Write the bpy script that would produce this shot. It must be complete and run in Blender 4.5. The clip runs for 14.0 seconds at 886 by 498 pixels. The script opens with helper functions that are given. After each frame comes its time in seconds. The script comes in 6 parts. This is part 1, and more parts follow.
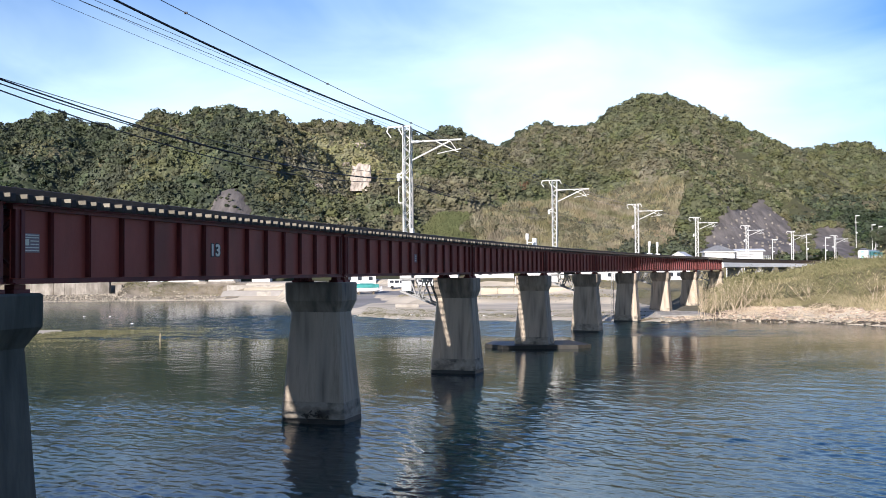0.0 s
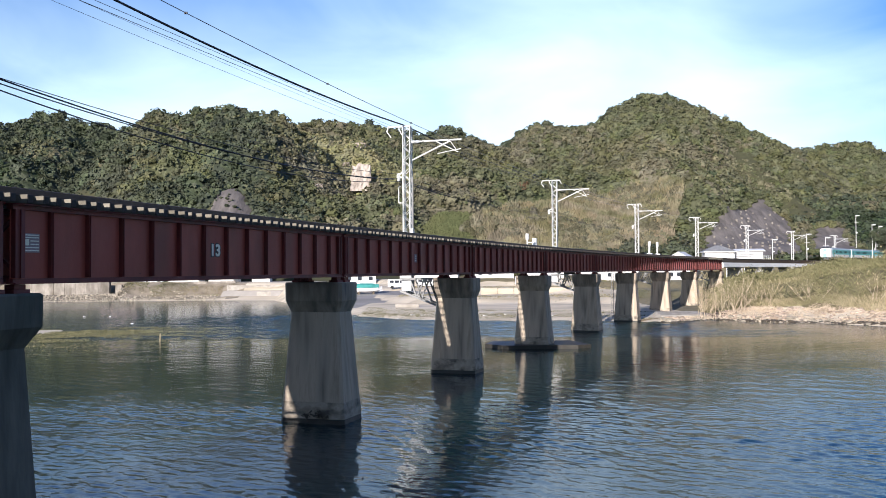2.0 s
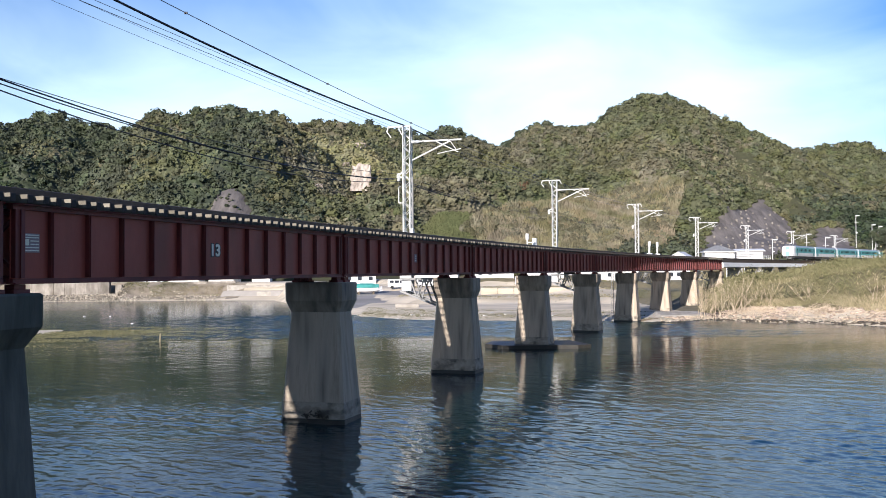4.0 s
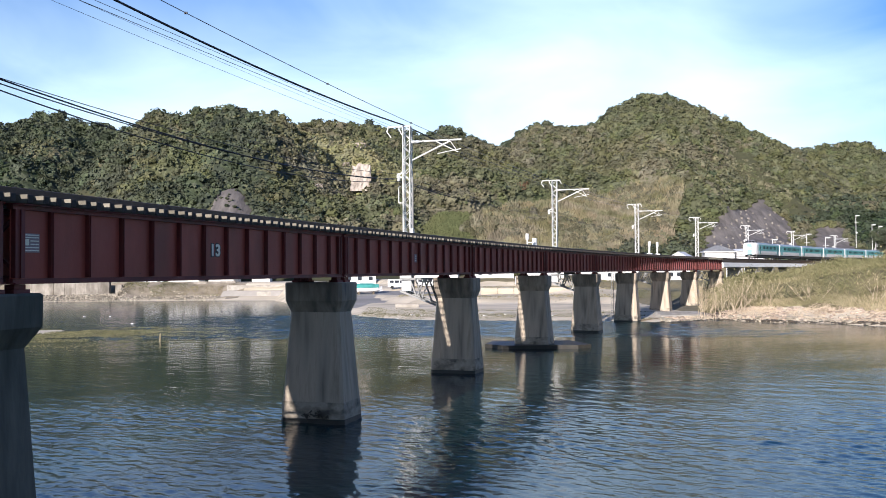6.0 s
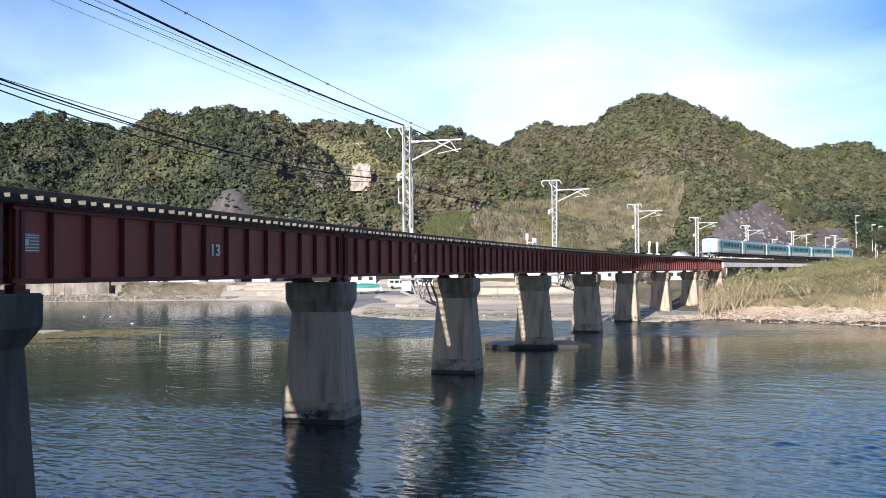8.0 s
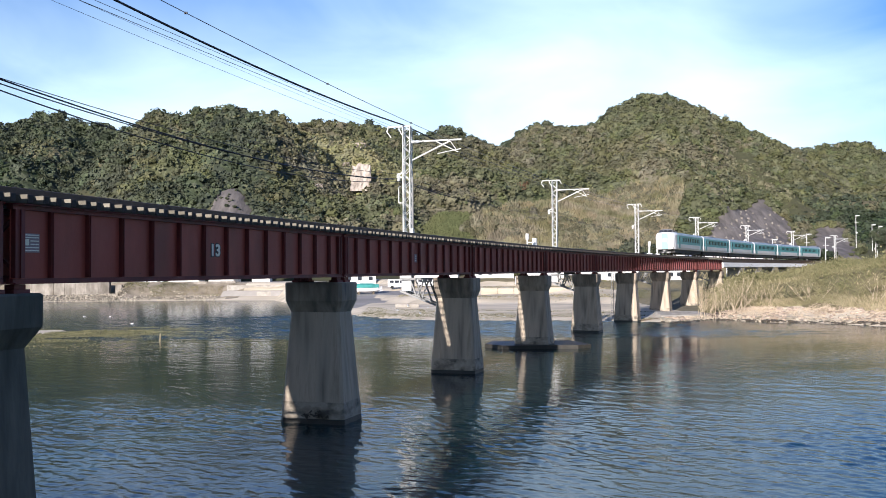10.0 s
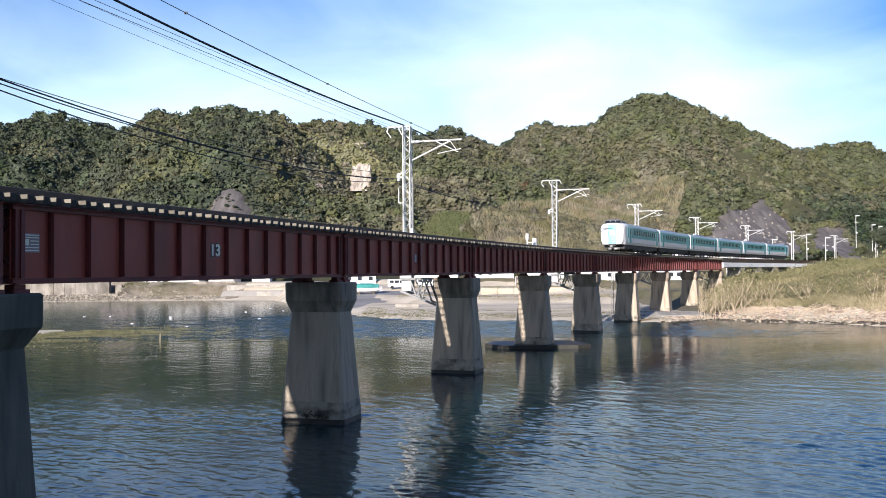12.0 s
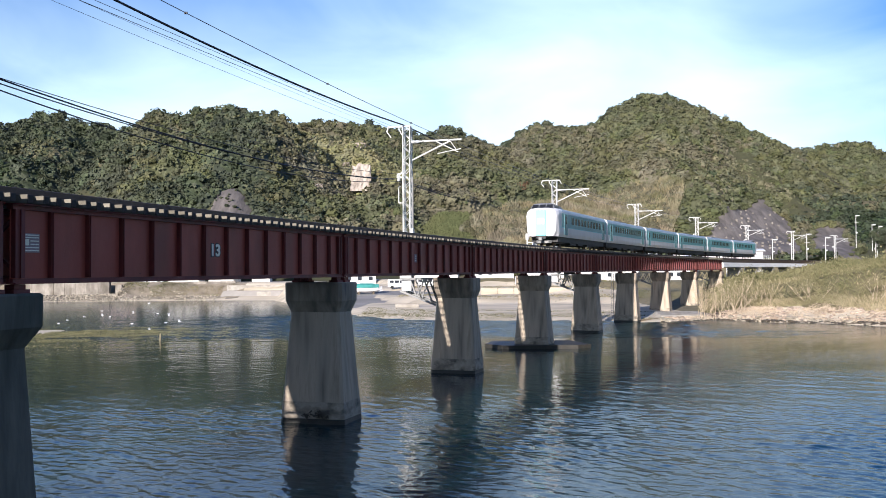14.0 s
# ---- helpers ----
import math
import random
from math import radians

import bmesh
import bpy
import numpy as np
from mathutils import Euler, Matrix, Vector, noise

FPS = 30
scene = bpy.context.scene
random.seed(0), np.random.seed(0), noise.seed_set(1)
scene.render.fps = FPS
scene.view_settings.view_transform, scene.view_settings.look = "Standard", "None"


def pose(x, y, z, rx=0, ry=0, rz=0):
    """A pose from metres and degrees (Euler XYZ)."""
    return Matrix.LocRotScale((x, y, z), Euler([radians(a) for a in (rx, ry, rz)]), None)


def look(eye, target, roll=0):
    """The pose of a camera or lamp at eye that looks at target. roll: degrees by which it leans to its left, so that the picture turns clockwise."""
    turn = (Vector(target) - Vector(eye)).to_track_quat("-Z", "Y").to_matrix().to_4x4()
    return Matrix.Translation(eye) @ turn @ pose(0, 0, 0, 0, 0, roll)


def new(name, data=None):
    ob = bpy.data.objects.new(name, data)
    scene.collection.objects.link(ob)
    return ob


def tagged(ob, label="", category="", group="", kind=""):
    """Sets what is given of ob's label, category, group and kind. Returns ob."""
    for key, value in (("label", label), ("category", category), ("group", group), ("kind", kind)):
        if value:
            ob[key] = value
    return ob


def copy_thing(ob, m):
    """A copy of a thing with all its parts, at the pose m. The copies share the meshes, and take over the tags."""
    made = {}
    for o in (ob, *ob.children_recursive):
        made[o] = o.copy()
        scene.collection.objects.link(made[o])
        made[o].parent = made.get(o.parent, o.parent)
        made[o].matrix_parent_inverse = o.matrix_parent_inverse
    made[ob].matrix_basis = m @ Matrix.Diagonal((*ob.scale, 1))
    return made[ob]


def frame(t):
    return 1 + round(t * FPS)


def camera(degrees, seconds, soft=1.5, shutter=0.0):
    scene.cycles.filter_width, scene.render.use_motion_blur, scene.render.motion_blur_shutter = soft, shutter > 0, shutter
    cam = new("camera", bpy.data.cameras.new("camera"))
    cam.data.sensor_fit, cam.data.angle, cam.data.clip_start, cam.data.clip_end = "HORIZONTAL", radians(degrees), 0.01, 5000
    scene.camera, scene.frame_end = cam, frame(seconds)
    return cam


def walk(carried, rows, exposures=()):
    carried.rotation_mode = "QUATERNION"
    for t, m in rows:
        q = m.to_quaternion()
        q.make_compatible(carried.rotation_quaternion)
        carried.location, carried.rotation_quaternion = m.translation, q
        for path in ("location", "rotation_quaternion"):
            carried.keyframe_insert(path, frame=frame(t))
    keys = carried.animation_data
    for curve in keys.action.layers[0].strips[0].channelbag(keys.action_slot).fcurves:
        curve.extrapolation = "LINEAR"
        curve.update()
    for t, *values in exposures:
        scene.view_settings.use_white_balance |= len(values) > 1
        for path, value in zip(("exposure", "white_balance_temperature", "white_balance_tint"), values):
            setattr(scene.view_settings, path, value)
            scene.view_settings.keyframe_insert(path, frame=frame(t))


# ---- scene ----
# ---------- camera ----------
cam = camera(50.52, 14.0, soft=0.9)
EYE = (0.0, 0.0, 6.534)
CAM = pose(*EYE, 91.304, 0, 0) @ pose(0, 0, 0, 0, 0, -0.3445)
walk(cam, [(0.0, CAM), (14.0, CAM)], [(0.0, 0.67, 5860, 13), (14.0, 0.67, 5860, 13)])

# ---------- light ----------
SUN_TURN, SUN_UP = 21.5, 16.5          # way the light travels, right of +y, and the sun's height
world = bpy.data.worlds.new("sky")
scene.world = world
world.use_nodes = True


def build_sky():
    nt = world.node_tree
    nt.nodes.clear()
    N, L = nt.nodes.new, nt.links.new
    sky = N("ShaderNodeTexSky")
    sky.sky_type, sky.sun_disc = "NISHITA", False
    sky.sun_elevation, sky.sun_rotation = radians(SUN_UP), radians(180 + SUN_TURN)
    sky.air_density, sky.dust_density, sky.ozone_density = 1.0, 0.6, 2.0
    co = N("ShaderNodeTexCoord")
    mp = N("ShaderNodeMapping")
    mp.inputs["Scale"].default_value = (1.6, 1.0, 4.2)
    mp.inputs["Rotation"].default_value = (0, 0.35, 0)
    L(co.outputs["Generated"], mp.inputs[0])
    nz = N("ShaderNodeTexNoise")
    nz.inputs["Scale"].default_value, nz.inputs["Detail"].default_value = 2.1, 5
    nz.inputs["Roughness"].default_value, nz.inputs["Distortion"].default_value = 0.5, 0.6
    L(mp.outputs[0], nz.inputs["Vector"])
    ramp = N("ShaderNodeValToRGB")
    ramp.color_ramp.elements[0].position, ramp.color_ramp.elements[1].position = 0.26, 0.74
    L(nz.outputs["Fac"], ramp.inputs[0])
    # thin cloud thickens towards the horizon
    sep = N("ShaderNodeSeparateXYZ")
    L(co.outputs["Generated"], sep.inputs[0])
    low = N("ShaderNodeMapRange")
    low.inputs[1].default_value, low.inputs[2].default_value = 0.27, 0.09
    low.inputs[3].default_value, low.inputs[4].default_value = 0.0, 0.62
    L(sep.outputs["Z"], low.inputs[0])
    add = N("ShaderNodeMath")
    add.operation, add.use_clamp = "ADD", True
    mul = N("ShaderNodeMath")
    mul.operation = "MULTIPLY"
    mul.inputs[1].default_value = 0.6
    L(ramp.outputs[0], mul.inputs[0])
    high = N("ShaderNodeMapRange")
    high.inputs[1].default_value, high.inputs[2].default_value = 0.42, 0.22
    L(sep.outputs["Z"], high.inputs[0])
    thin = N("ShaderNodeMath")
    thin.operation = "MULTIPLY"
    L(mul.outputs[0], thin.inputs[0])
    L(high.outputs[0], thin.inputs[1])
    L(thin.outputs[0], add.inputs[0])
    # a broad bank of thin cloud over the eastern hill
    aim = N("ShaderNodeVectorMath")
    aim.operation = "DOT_PRODUCT"
    aim.inputs[1].default_value = (0.236, 0.940, 0.247)
    L(co.outputs["Generated"], aim.inputs[0])
    veil = N("ShaderNodeMapRange")
    veil.interpolation_type = "SMOOTHSTEP"
    veil.inputs[1].default_value, veil.inputs[2].default_value = 0.966, 0.998
    veil.inputs[4].default_value = 0.42
    L(aim.outputs["Value"], veil.inputs[0])
    both = N("ShaderNodeMath")
    L(veil.outputs[0], both.inputs[0])
    L(low.outputs[0], both.inputs[1])
    # clear blue gaps to either side of it
    for way, amount in (((0.410, 0.880, 0.235), 0.38), ((-0.404, 0.880, 0.245), 0.1)):
        aim = N("ShaderNodeVectorMath")
        aim.operation = "DOT_PRODUCT"
        aim.inputs[1].default_value = way
        L(co.outputs["Generated"], aim.inputs[0])
        gap = N("ShaderNodeMapRange")
        gap.interpolation_type = "SMOOTHSTEP"
        gap.inputs[1].default_value, gap.inputs[2].default_value = 0.983, 1.0
        gap.inputs[4].default_value = amount
        L(aim.outputs["Value"], gap.inputs[0])
        less = N("ShaderNodeMath")
        less.operation = "SUBTRACT"
        L(both.outputs[0], less.inputs[0])
        L(gap.outputs[0], less.inputs[1])
        both = less
    L(both.outputs[0], add.inputs[1])
    mix = N("ShaderNodeMix")
    mix.data_type = "RGBA"
    # more cloud to the north than round the sun, to dim the shade's skylight
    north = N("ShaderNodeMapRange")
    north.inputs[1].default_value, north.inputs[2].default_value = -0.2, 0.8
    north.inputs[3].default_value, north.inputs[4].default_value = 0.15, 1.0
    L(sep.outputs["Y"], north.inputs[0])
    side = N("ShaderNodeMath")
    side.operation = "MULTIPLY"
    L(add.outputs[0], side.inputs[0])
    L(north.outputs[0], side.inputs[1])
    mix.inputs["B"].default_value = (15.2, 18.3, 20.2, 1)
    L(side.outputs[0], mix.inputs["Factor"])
    tint = N("ShaderNodeMix")
    tint.data_type, tint.blend_type = "RGBA", "MULTIPLY"
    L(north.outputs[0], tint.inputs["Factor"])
    tint.inputs["B"].default_value = (1.12, 1.5, 1.94, 1)
    L(sky.outputs[0], tint.inputs["A"])
    # deeper blue high over the northern hills, added so the water mirrors more blue
    steep = N("ShaderNodeMapRange")
    steep.inputs[1].default_value, steep.inputs[2].default_value = 0.24, 0.48
    L(sep.outputs["Z"], steep.inputs[0])
    share = N("ShaderNodeMath")
    share.operation = "MULTIPLY"
    L(steep.outputs[0], share.inputs[0])
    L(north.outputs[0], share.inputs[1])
    deep = N("ShaderNodeMix")
    deep.data_type, deep.blend_type = "RGBA", "MULTIPLY"
    deep.inputs["B"].default_value = (1.0, 1.32, 1.95, 1)
    L(share.outputs[0], deep.inputs["Factor"])
    L(tint.outputs["Result"], deep.inputs["A"])
    L(deep.outputs["Result"], mix.inputs["A"])
    bg = N("ShaderNodeBackground")
    bg.inputs["Strength"].default_value = 0.046
    L(mix.outputs["Result"], bg.inputs["Color"])
    out = N("ShaderNodeOutputWorld")
    L(bg.outputs[0], out.inputs[0])


build_sky()
sun = new("sun", bpy.data.lights.new("sun", "SUN"))
sun.data.energy, sun.data.angle, sun.data.color = 5.0, radians(0.53), (1.0, 0.89, 0.76)
_t, _u = radians(SUN_TURN), radians(SUN_UP)
sun.matrix_world = look((-60 * math.sin(_t), -60 * math.cos(_t), 60 * math.tan(_u)), (0, 0, 0))


# ---------- materials ----------
def rgb(c):
    return (c[0], c[1], c[2], 1)


def surface(name, a, b, scale=1.0, rough=0.8, bump=0.0, bump_scale=None, metal=0.0, third=None, third_scale=0.2,
            third_amount=0.5, local=False, stretch=(1, 1, 1), spread=0.0, island=0.0, spec=0.5, detail=6, cells=0.0, cell_size=5.0):
    """Two colours mixed by fine grain, a third in broad stains, relief, and a shift of value from piece to piece."""
    m = bpy.data.materials.new(name)
    m.use_nodes = True
    nt = m.node_tree
    N, L = nt.nodes.new, nt.links.new
    bs = nt.nodes["Principled BSDF"]
    bs.inputs["Roughness"].default_value, bs.inputs["Metallic"].default_value = rough, metal
    bs.inputs["Specular IOR Level"].default_value = spec
    if local:
        co = N("ShaderNodeTexCoord").outputs["Object"]
    else:
        co = N("ShaderNodeNewGeometry").outputs["Position"]
    mp = N("ShaderNodeMapping")
    mp.inputs["Scale"].default_value = stretch
    L(co, mp.inputs[0])
    n1 = N("ShaderNodeTexNoise")
    n1.inputs["Scale"].default_value, n1.inputs["Detail"].default_value = scale, detail
    n1.inputs["Roughness"].default_value = 0.65
    L(mp.outputs[0], n1.inputs["Vector"])
    r1 = N("ShaderNodeMapRange")
    r1.inputs[1].default_value, r1.inputs[2].default_value = 0.32, 0.68
    L(n1.outputs["Fac"], r1.inputs[0])
    mx = N("ShaderNodeMix")
    mx.data_type = "RGBA"
    mx.inputs["A"].default_value, mx.inputs["B"].default_value = rgb(a), rgb(b)
    L(r1.outputs[0], mx.inputs["Factor"])
    col = mx.outputs["Result"]
    if third:
        n2 = N("ShaderNodeTexNoise")
        n2.inputs["Scale"].default_value, n2.inputs["Detail"].default_value = third_scale, 4
        L(mp.outputs[0], n2.inputs["Vector"])
        r2 = N("ShaderNodeMapRange")
        r2.inputs[1].default_value, r2.inputs[2].default_value = 0.45, 0.7
        r2.inputs[4].default_value = third_amount
        L(n2.outputs["Fac"], r2.inputs[0])
        m2 = N("ShaderNodeMix")
        m2.data_type = "RGBA"
        m2.inputs["B"].default_value = rgb(third)
        L(r2.outputs[0], m2.inputs["Factor"])
        L(col, m2.inputs["A"])
        col = m2.outputs["Result"]
    for amount, src in ((spread, "ShaderNodeObjectInfo"), (island, "ShaderNodeNewGeometry")):
        if amount:
            rnd = N(src).outputs["Random" if src == "ShaderNodeObjectInfo" else "Random Per Island"]
            mr = N("ShaderNodeMapRange")
            mr.inputs[3].default_value, mr.inputs[4].default_value = 1 - amount, 1 + amount
            L(rnd, mr.inputs[0])
            hs = N("ShaderNodeHueSaturation")
            L(mr.outputs[0], hs.inputs["Value"])
            L(col, hs.inputs["Color"])
            col = hs.outputs["Color"]
    if cells:
        # neighbouring crowns differ in value and a little in hue
        vor = N("ShaderNodeTexVoronoi")
        vor.inputs["Scale"].default_value = 1 / cell_size
        L(mp.outputs[0], vor.inputs["Vector"])
        tone = N("ShaderNodeSeparateColor")
        L(vor.outputs["Color"], tone.inputs[0])
        hs = N("ShaderNodeHueSaturation")
        for src, slot, lo, hi in (("Red", "Value", 1 - cells, 1 + cells), ("Green", "Hue", 0.485, 0.515), ("Blue", "Saturation", 0.8, 1.15)):
            mr = N("ShaderNodeMapRange")
            mr.inputs[3].default_value, mr.inputs[4].default_value = lo, hi
            L(tone.outputs[src], mr.inputs[0])
            L(mr.outputs[0], hs.inputs[slot])
        L(col, hs.inputs["Color"])
        col = hs.outputs["Color"]
    L(col, bs.inputs["Base Color"])
    if bump:
        n3 = N("ShaderNodeTexNoise")
        n3.inputs["Scale"].default_value, n3.inputs["Detail"].default_value = bump_scale or scale * 3, 5
        L(mp.outputs[0], n3.inputs["Vector"])
        bp = N("ShaderNodeBump")
        bp.inputs["Strength"].default_value, bp.inputs["Distance"].default_value = 1.0, bump
        L(n3.outputs["Fac"], bp.inputs["Height"])
        L(bp.outputs[0], bs.inputs["Normal"])
    return m


def water_surface():
    """Dark green river water; the ripples lie in the sheet and drift with it, calm and breezy reaches stay where they are."""
    m = bpy.data.materials.new("river_water")
    m.use_nodes = True
    nt = m.node_tree
    N, L = nt.nodes.new, nt.links.new
    bs = nt.nodes["Principled BSDF"]
    bs.inputs["Base Color"].default_value = (0.006, 0.030, 0.033, 1)
    bs.inputs["IOR"].default_value = 1.333
    place = N("ShaderNodeNewGeometry").outputs["Position"]
    sheet = N("ShaderNodeTexCoord").outputs["Object"]
    axes = N("ShaderNodeSeparateXYZ")
    L(place, axes.inputs[0])

    def math_of(op, a, b):
        k = N("ShaderNodeMath")
        k.operation = op
        for slot, v in ((0, a), (1, b)):
            if isinstance(v, (int, float)):
                k.inputs[slot].default_value = v
            else:
                L(v, k.inputs[slot])
        return k.outputs[0]

    def span_of(v, a, b, lo, hi):
        k = N("ShaderNodeMapRange")
        k.interpolation_type = "SMOOTHSTEP"
        for slot, x in ((1, a), (2, b), (3, lo), (4, hi)):
            k.inputs[slot].default_value = x
        L(v, k.inputs[0])
        return k.outputs[0]

    def grain(co, scale, stretch, turn, detail=2, distort=0.0):
        mp = N("ShaderNodeMapping")
        mp.inputs["Scale"].default_value, mp.inputs["Rotation"].default_value = stretch, (0, 0, turn)
        mp.vector_type = "TEXTURE"
        L(co, mp.inputs[0])
        n = N("ShaderNodeTexNoise")
        n.inputs["Scale"].default_value, n.inputs["Detail"].default_value = scale, detail
        n.inputs["Distortion"].default_value = distort
        L(mp.outputs[0], n.inputs["Vector"])
        return n.outputs["Fac"]

    # the breeze reaches out from this shore; its edge wanders, and lies further out downstream
    gusts = grain(place, 0.09, (2.4, 1, 1), 0.3, 3)
    reach = math_of("ADD", axes.outputs["Y"], math_of("MULTIPLY", math_of("SUBTRACT", gusts, 0.5), 15.0))
    reach = math_of("SUBTRACT", reach, span_of(axes.outputs["X"], -2, 16, 0.0, 12.0))
    near = span_of(reach, 56, 41, 0.0, 1.0)
    # patches where the wind roughens the surface
    patch = span_of(grain(place, 0.16, (2.6, 1, 1), 0.5, 3), 0.36, 0.64, 0.55, 1.15)
    # a breezy strip across the river, calm again under the far shore
    strip = span_of(axes.outputs["Y"], 87, 95, 0.0, 1.0)
    lee = span_of(axes.outputs["Y"], 136, 205, 1.0, 0.6)
    open_side = span_of(axes.outputs["X"], -42, -26, 0.7, 1.0)
    strip = math_of("MULTIPLY", math_of("MULTIPLY", strip, lee), math_of("MULTIPLY", open_side, span_of(axes.outputs["X"], 22, 40, 1.0, 0.35)))
    force = math_of("MAXIMUM", math_of("MULTIPLY", near, NEAR_CHOP), math_of("MULTIPLY", strip, 1.5))
    force = math_of("MULTIPLY", math_of("MAXIMUM", force, CALM_CHOP), patch)
    L(math_of("ADD", math_of("ADD", math_of("MULTIPLY", strip, 0.14), math_of("MULTIPLY", near, 0.045)), 0.07), bs.inputs["Roughness"])
    total = None
    # crests run away to the left, short and broken
    for scale, stretch, turn, weight, distort in RIPPLES:
        h = math_of("MULTIPLY", grain(sheet, scale, stretch, turn, 2, distort), weight)
        total = h if total is None else math_of("ADD", total, h)
    bp = N("ShaderNodeBump")
    bp.inputs["Strength"].default_value, bp.inputs["Distance"].default_value = 1.0, 1.0
    L(math_of("MULTIPLY", total, force), bp.inputs["Height"])
    L(bp.outputs[0], bs.inputs["Normal"])
    return m


# scale, stretch, turn, height, swirl of each train of small ripples on the waves
RIPPLES = ((1.9, (1.3, 1, 1), -0.6, 0.016, 0.3), (4.6, (1.2, 1, 1), -0.4, 0.011, 0.0))
NEAR_CHOP, CALM_CHOP = 1.0, 0.85
WATER = water_surface()
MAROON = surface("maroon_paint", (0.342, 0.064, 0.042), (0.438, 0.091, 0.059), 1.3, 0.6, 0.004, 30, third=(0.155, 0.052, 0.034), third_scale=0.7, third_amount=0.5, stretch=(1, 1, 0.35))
# darker maroon than the webs, for flanges, stiffeners, braces and bearings
MAROON_DARK = surface("darker_maroon_paint", (0.15, 0.022, 0.020), (0.20, 0.032, 0.028), 2.0, 0.6, 0.004, 30, third=(0.06, 0.03, 0.02), third_scale=1.2)
CONCRETE_OLD = surface("weathered_concrete", (0.35, 0.28, 0.205), (0.76, 0.635, 0.49), 1.9, 0.9, 0.02, 6, third=(0.13, 0.108, 0.085), third_scale=1.9, third_amount=0.9, stretch=(1, 1, 0.09))
CONCRETE_CAP = surface("grime_stained_concrete", (0.27, 0.222, 0.17), (0.46, 0.385, 0.30), 1.9, 0.9, 0.02, 6, third=(0.10, 0.085, 0.068), third_scale=1.7, third_amount=0.85, stretch=(1, 1, 0.25))
# first pier's concrete, darkened in colour to stand for its shade
CONCRETE_SHADE = surface("shade_dark_concrete", (0.10, 0.10, 0.08), (0.20, 0.185, 0.15), 1.9, 0.95, 0.03, 6, third=(0.05, 0.056, 0.042), third_scale=1.1, third_amount=0.8, stretch=(1, 1, 0.2))
CONCRETE_WET = surface("algae_wet_concrete", (0.024, 0.021, 0.016), (0.05, 0.044, 0.034), 2.5, 0.55, 0.02, 8, third=(0.07, 0.062, 0.05), third_scale=1.6, third_amount=0.35)
CONCRETE_TIDE = surface("tide_stained_concrete", (0.31, 0.26, 0.20), (0.52, 0.44, 0.34), 1.6, 0.75, 0.02, 8, third=(0.045, 0.04, 0.03), third_scale=1.9, third_amount=0.8, stretch=(1, 1, 1.4))
QUAY_STONE = surface("stained_quay_concrete", (0.20, 0.18, 0.155), (0.33, 0.30, 0.26), 1.2, 0.9, 0.03, 5, third=(0.11, 0.095, 0.075), third_scale=0.5, third_amount=0.85, stretch=(1, 1, 0.5), spread=0.2)
CONCRETE_PALE = surface("pale_concrete", (0.30, 0.275, 0.24), (0.44, 0.41, 0.36), 1.6, 0.9, 0.03, 5, third=(0.2, 0.18, 0.15), third_scale=0.5, third_amount=0.8)
BANK_STONE = surface("terrace_stone", (0.42, 0.36, 0.28), (0.58, 0.51, 0.41), 0.9, 0.95, 0.05, 3, third=(0.3, 0.24, 0.17), third_scale=0.4, third_amount=0.8, stretch=(0.4, 0.4, 1.5))
CONCRETE_WHITE = surface("near_white_concrete", (0.82, 0.81, 0.79), (0.90, 0.89, 0.87), 0.8, 0.85, 0.01, 5, third=(0.7, 0.68, 0.65), third_scale=0.5, third_amount=0.4)
SLEEPER = surface("cream_composite_sleeper", (0.165, 0.15, 0.115), (0.25, 0.228, 0.178), 3.0, 0.8, 0.01, 20, third=(0.12, 0.098, 0.07), third_scale=2.0, third_amount=0.6, spread=0.2)
# dark tone for shaded sleeper faces, and for the ballast
SHADE_BALLAST = surface("shade_and_ballast_brown", (0.035, 0.028, 0.024), (0.06, 0.048, 0.04), 3.0, 0.8, 0.01, 20)
RAIL = surface("rusty_rail_steel", (0.07, 0.045, 0.032), (0.12, 0.075, 0.05), 3.0, 0.6, metal=0.3)
GALV = surface("galvanised_white_steel", (0.62, 0.62, 0.60), (0.74, 0.74, 0.72), 2.0, 0.6, 0.002, 20, third=(0.5, 0.49, 0.46), third_scale=1.0, third_amount=0.4)
WIRE = surface("dark_wire", (0.012, 0.013, 0.02), (0.02, 0.02, 0.03), 1.0, 0.6)
WIRE_THIN = surface("copper_wire", (0.16, 0.15, 0.15), (0.22, 0.21, 0.21), 1.0, 0.5)
PAMPAS = surface("faded_pampas", (0.185, 0.165, 0.10), (0.29, 0.25, 0.165), 0.2, 0.9, third=(0.125, 0.125, 0.062), third_scale=0.07, third_amount=0.9, island=0.15, spec=0.2, cells=0.2, cell_size=6.0)
STRAW = surface("flattened_straw", (0.44, 0.35, 0.255), (0.58, 0.48, 0.36), 0.4, 0.9, island=0.3, spec=0.2)
PORCELAIN = surface("white_porcelain", (0.75, 0.75, 0.74), (0.8, 0.8, 0.79), 3, 0.25)
STEEL_GREY = surface("grey_steel", (0.22, 0.22, 0.22), (0.3, 0.3, 0.29), 2, 0.6, metal=0.2)
PLATE = surface("grey_violet_plate", (0.30, 0.21, 0.22), (0.38, 0.27, 0.28), 3, 0.6)
WHITE_PAINT = surface("white_paint", (0.80, 0.80, 0.79), (0.87, 0.87, 0.86), 2, 0.5)
NUMBER_PAINT = surface("warm_white_paint", (0.90, 0.83, 0.70), (0.94, 0.88, 0.76), 2, 0.6)
BLACK_PAINT = surface("black_paint", (0.02, 0.02, 0.022), (0.03, 0.03, 0.032), 2, 0.5)
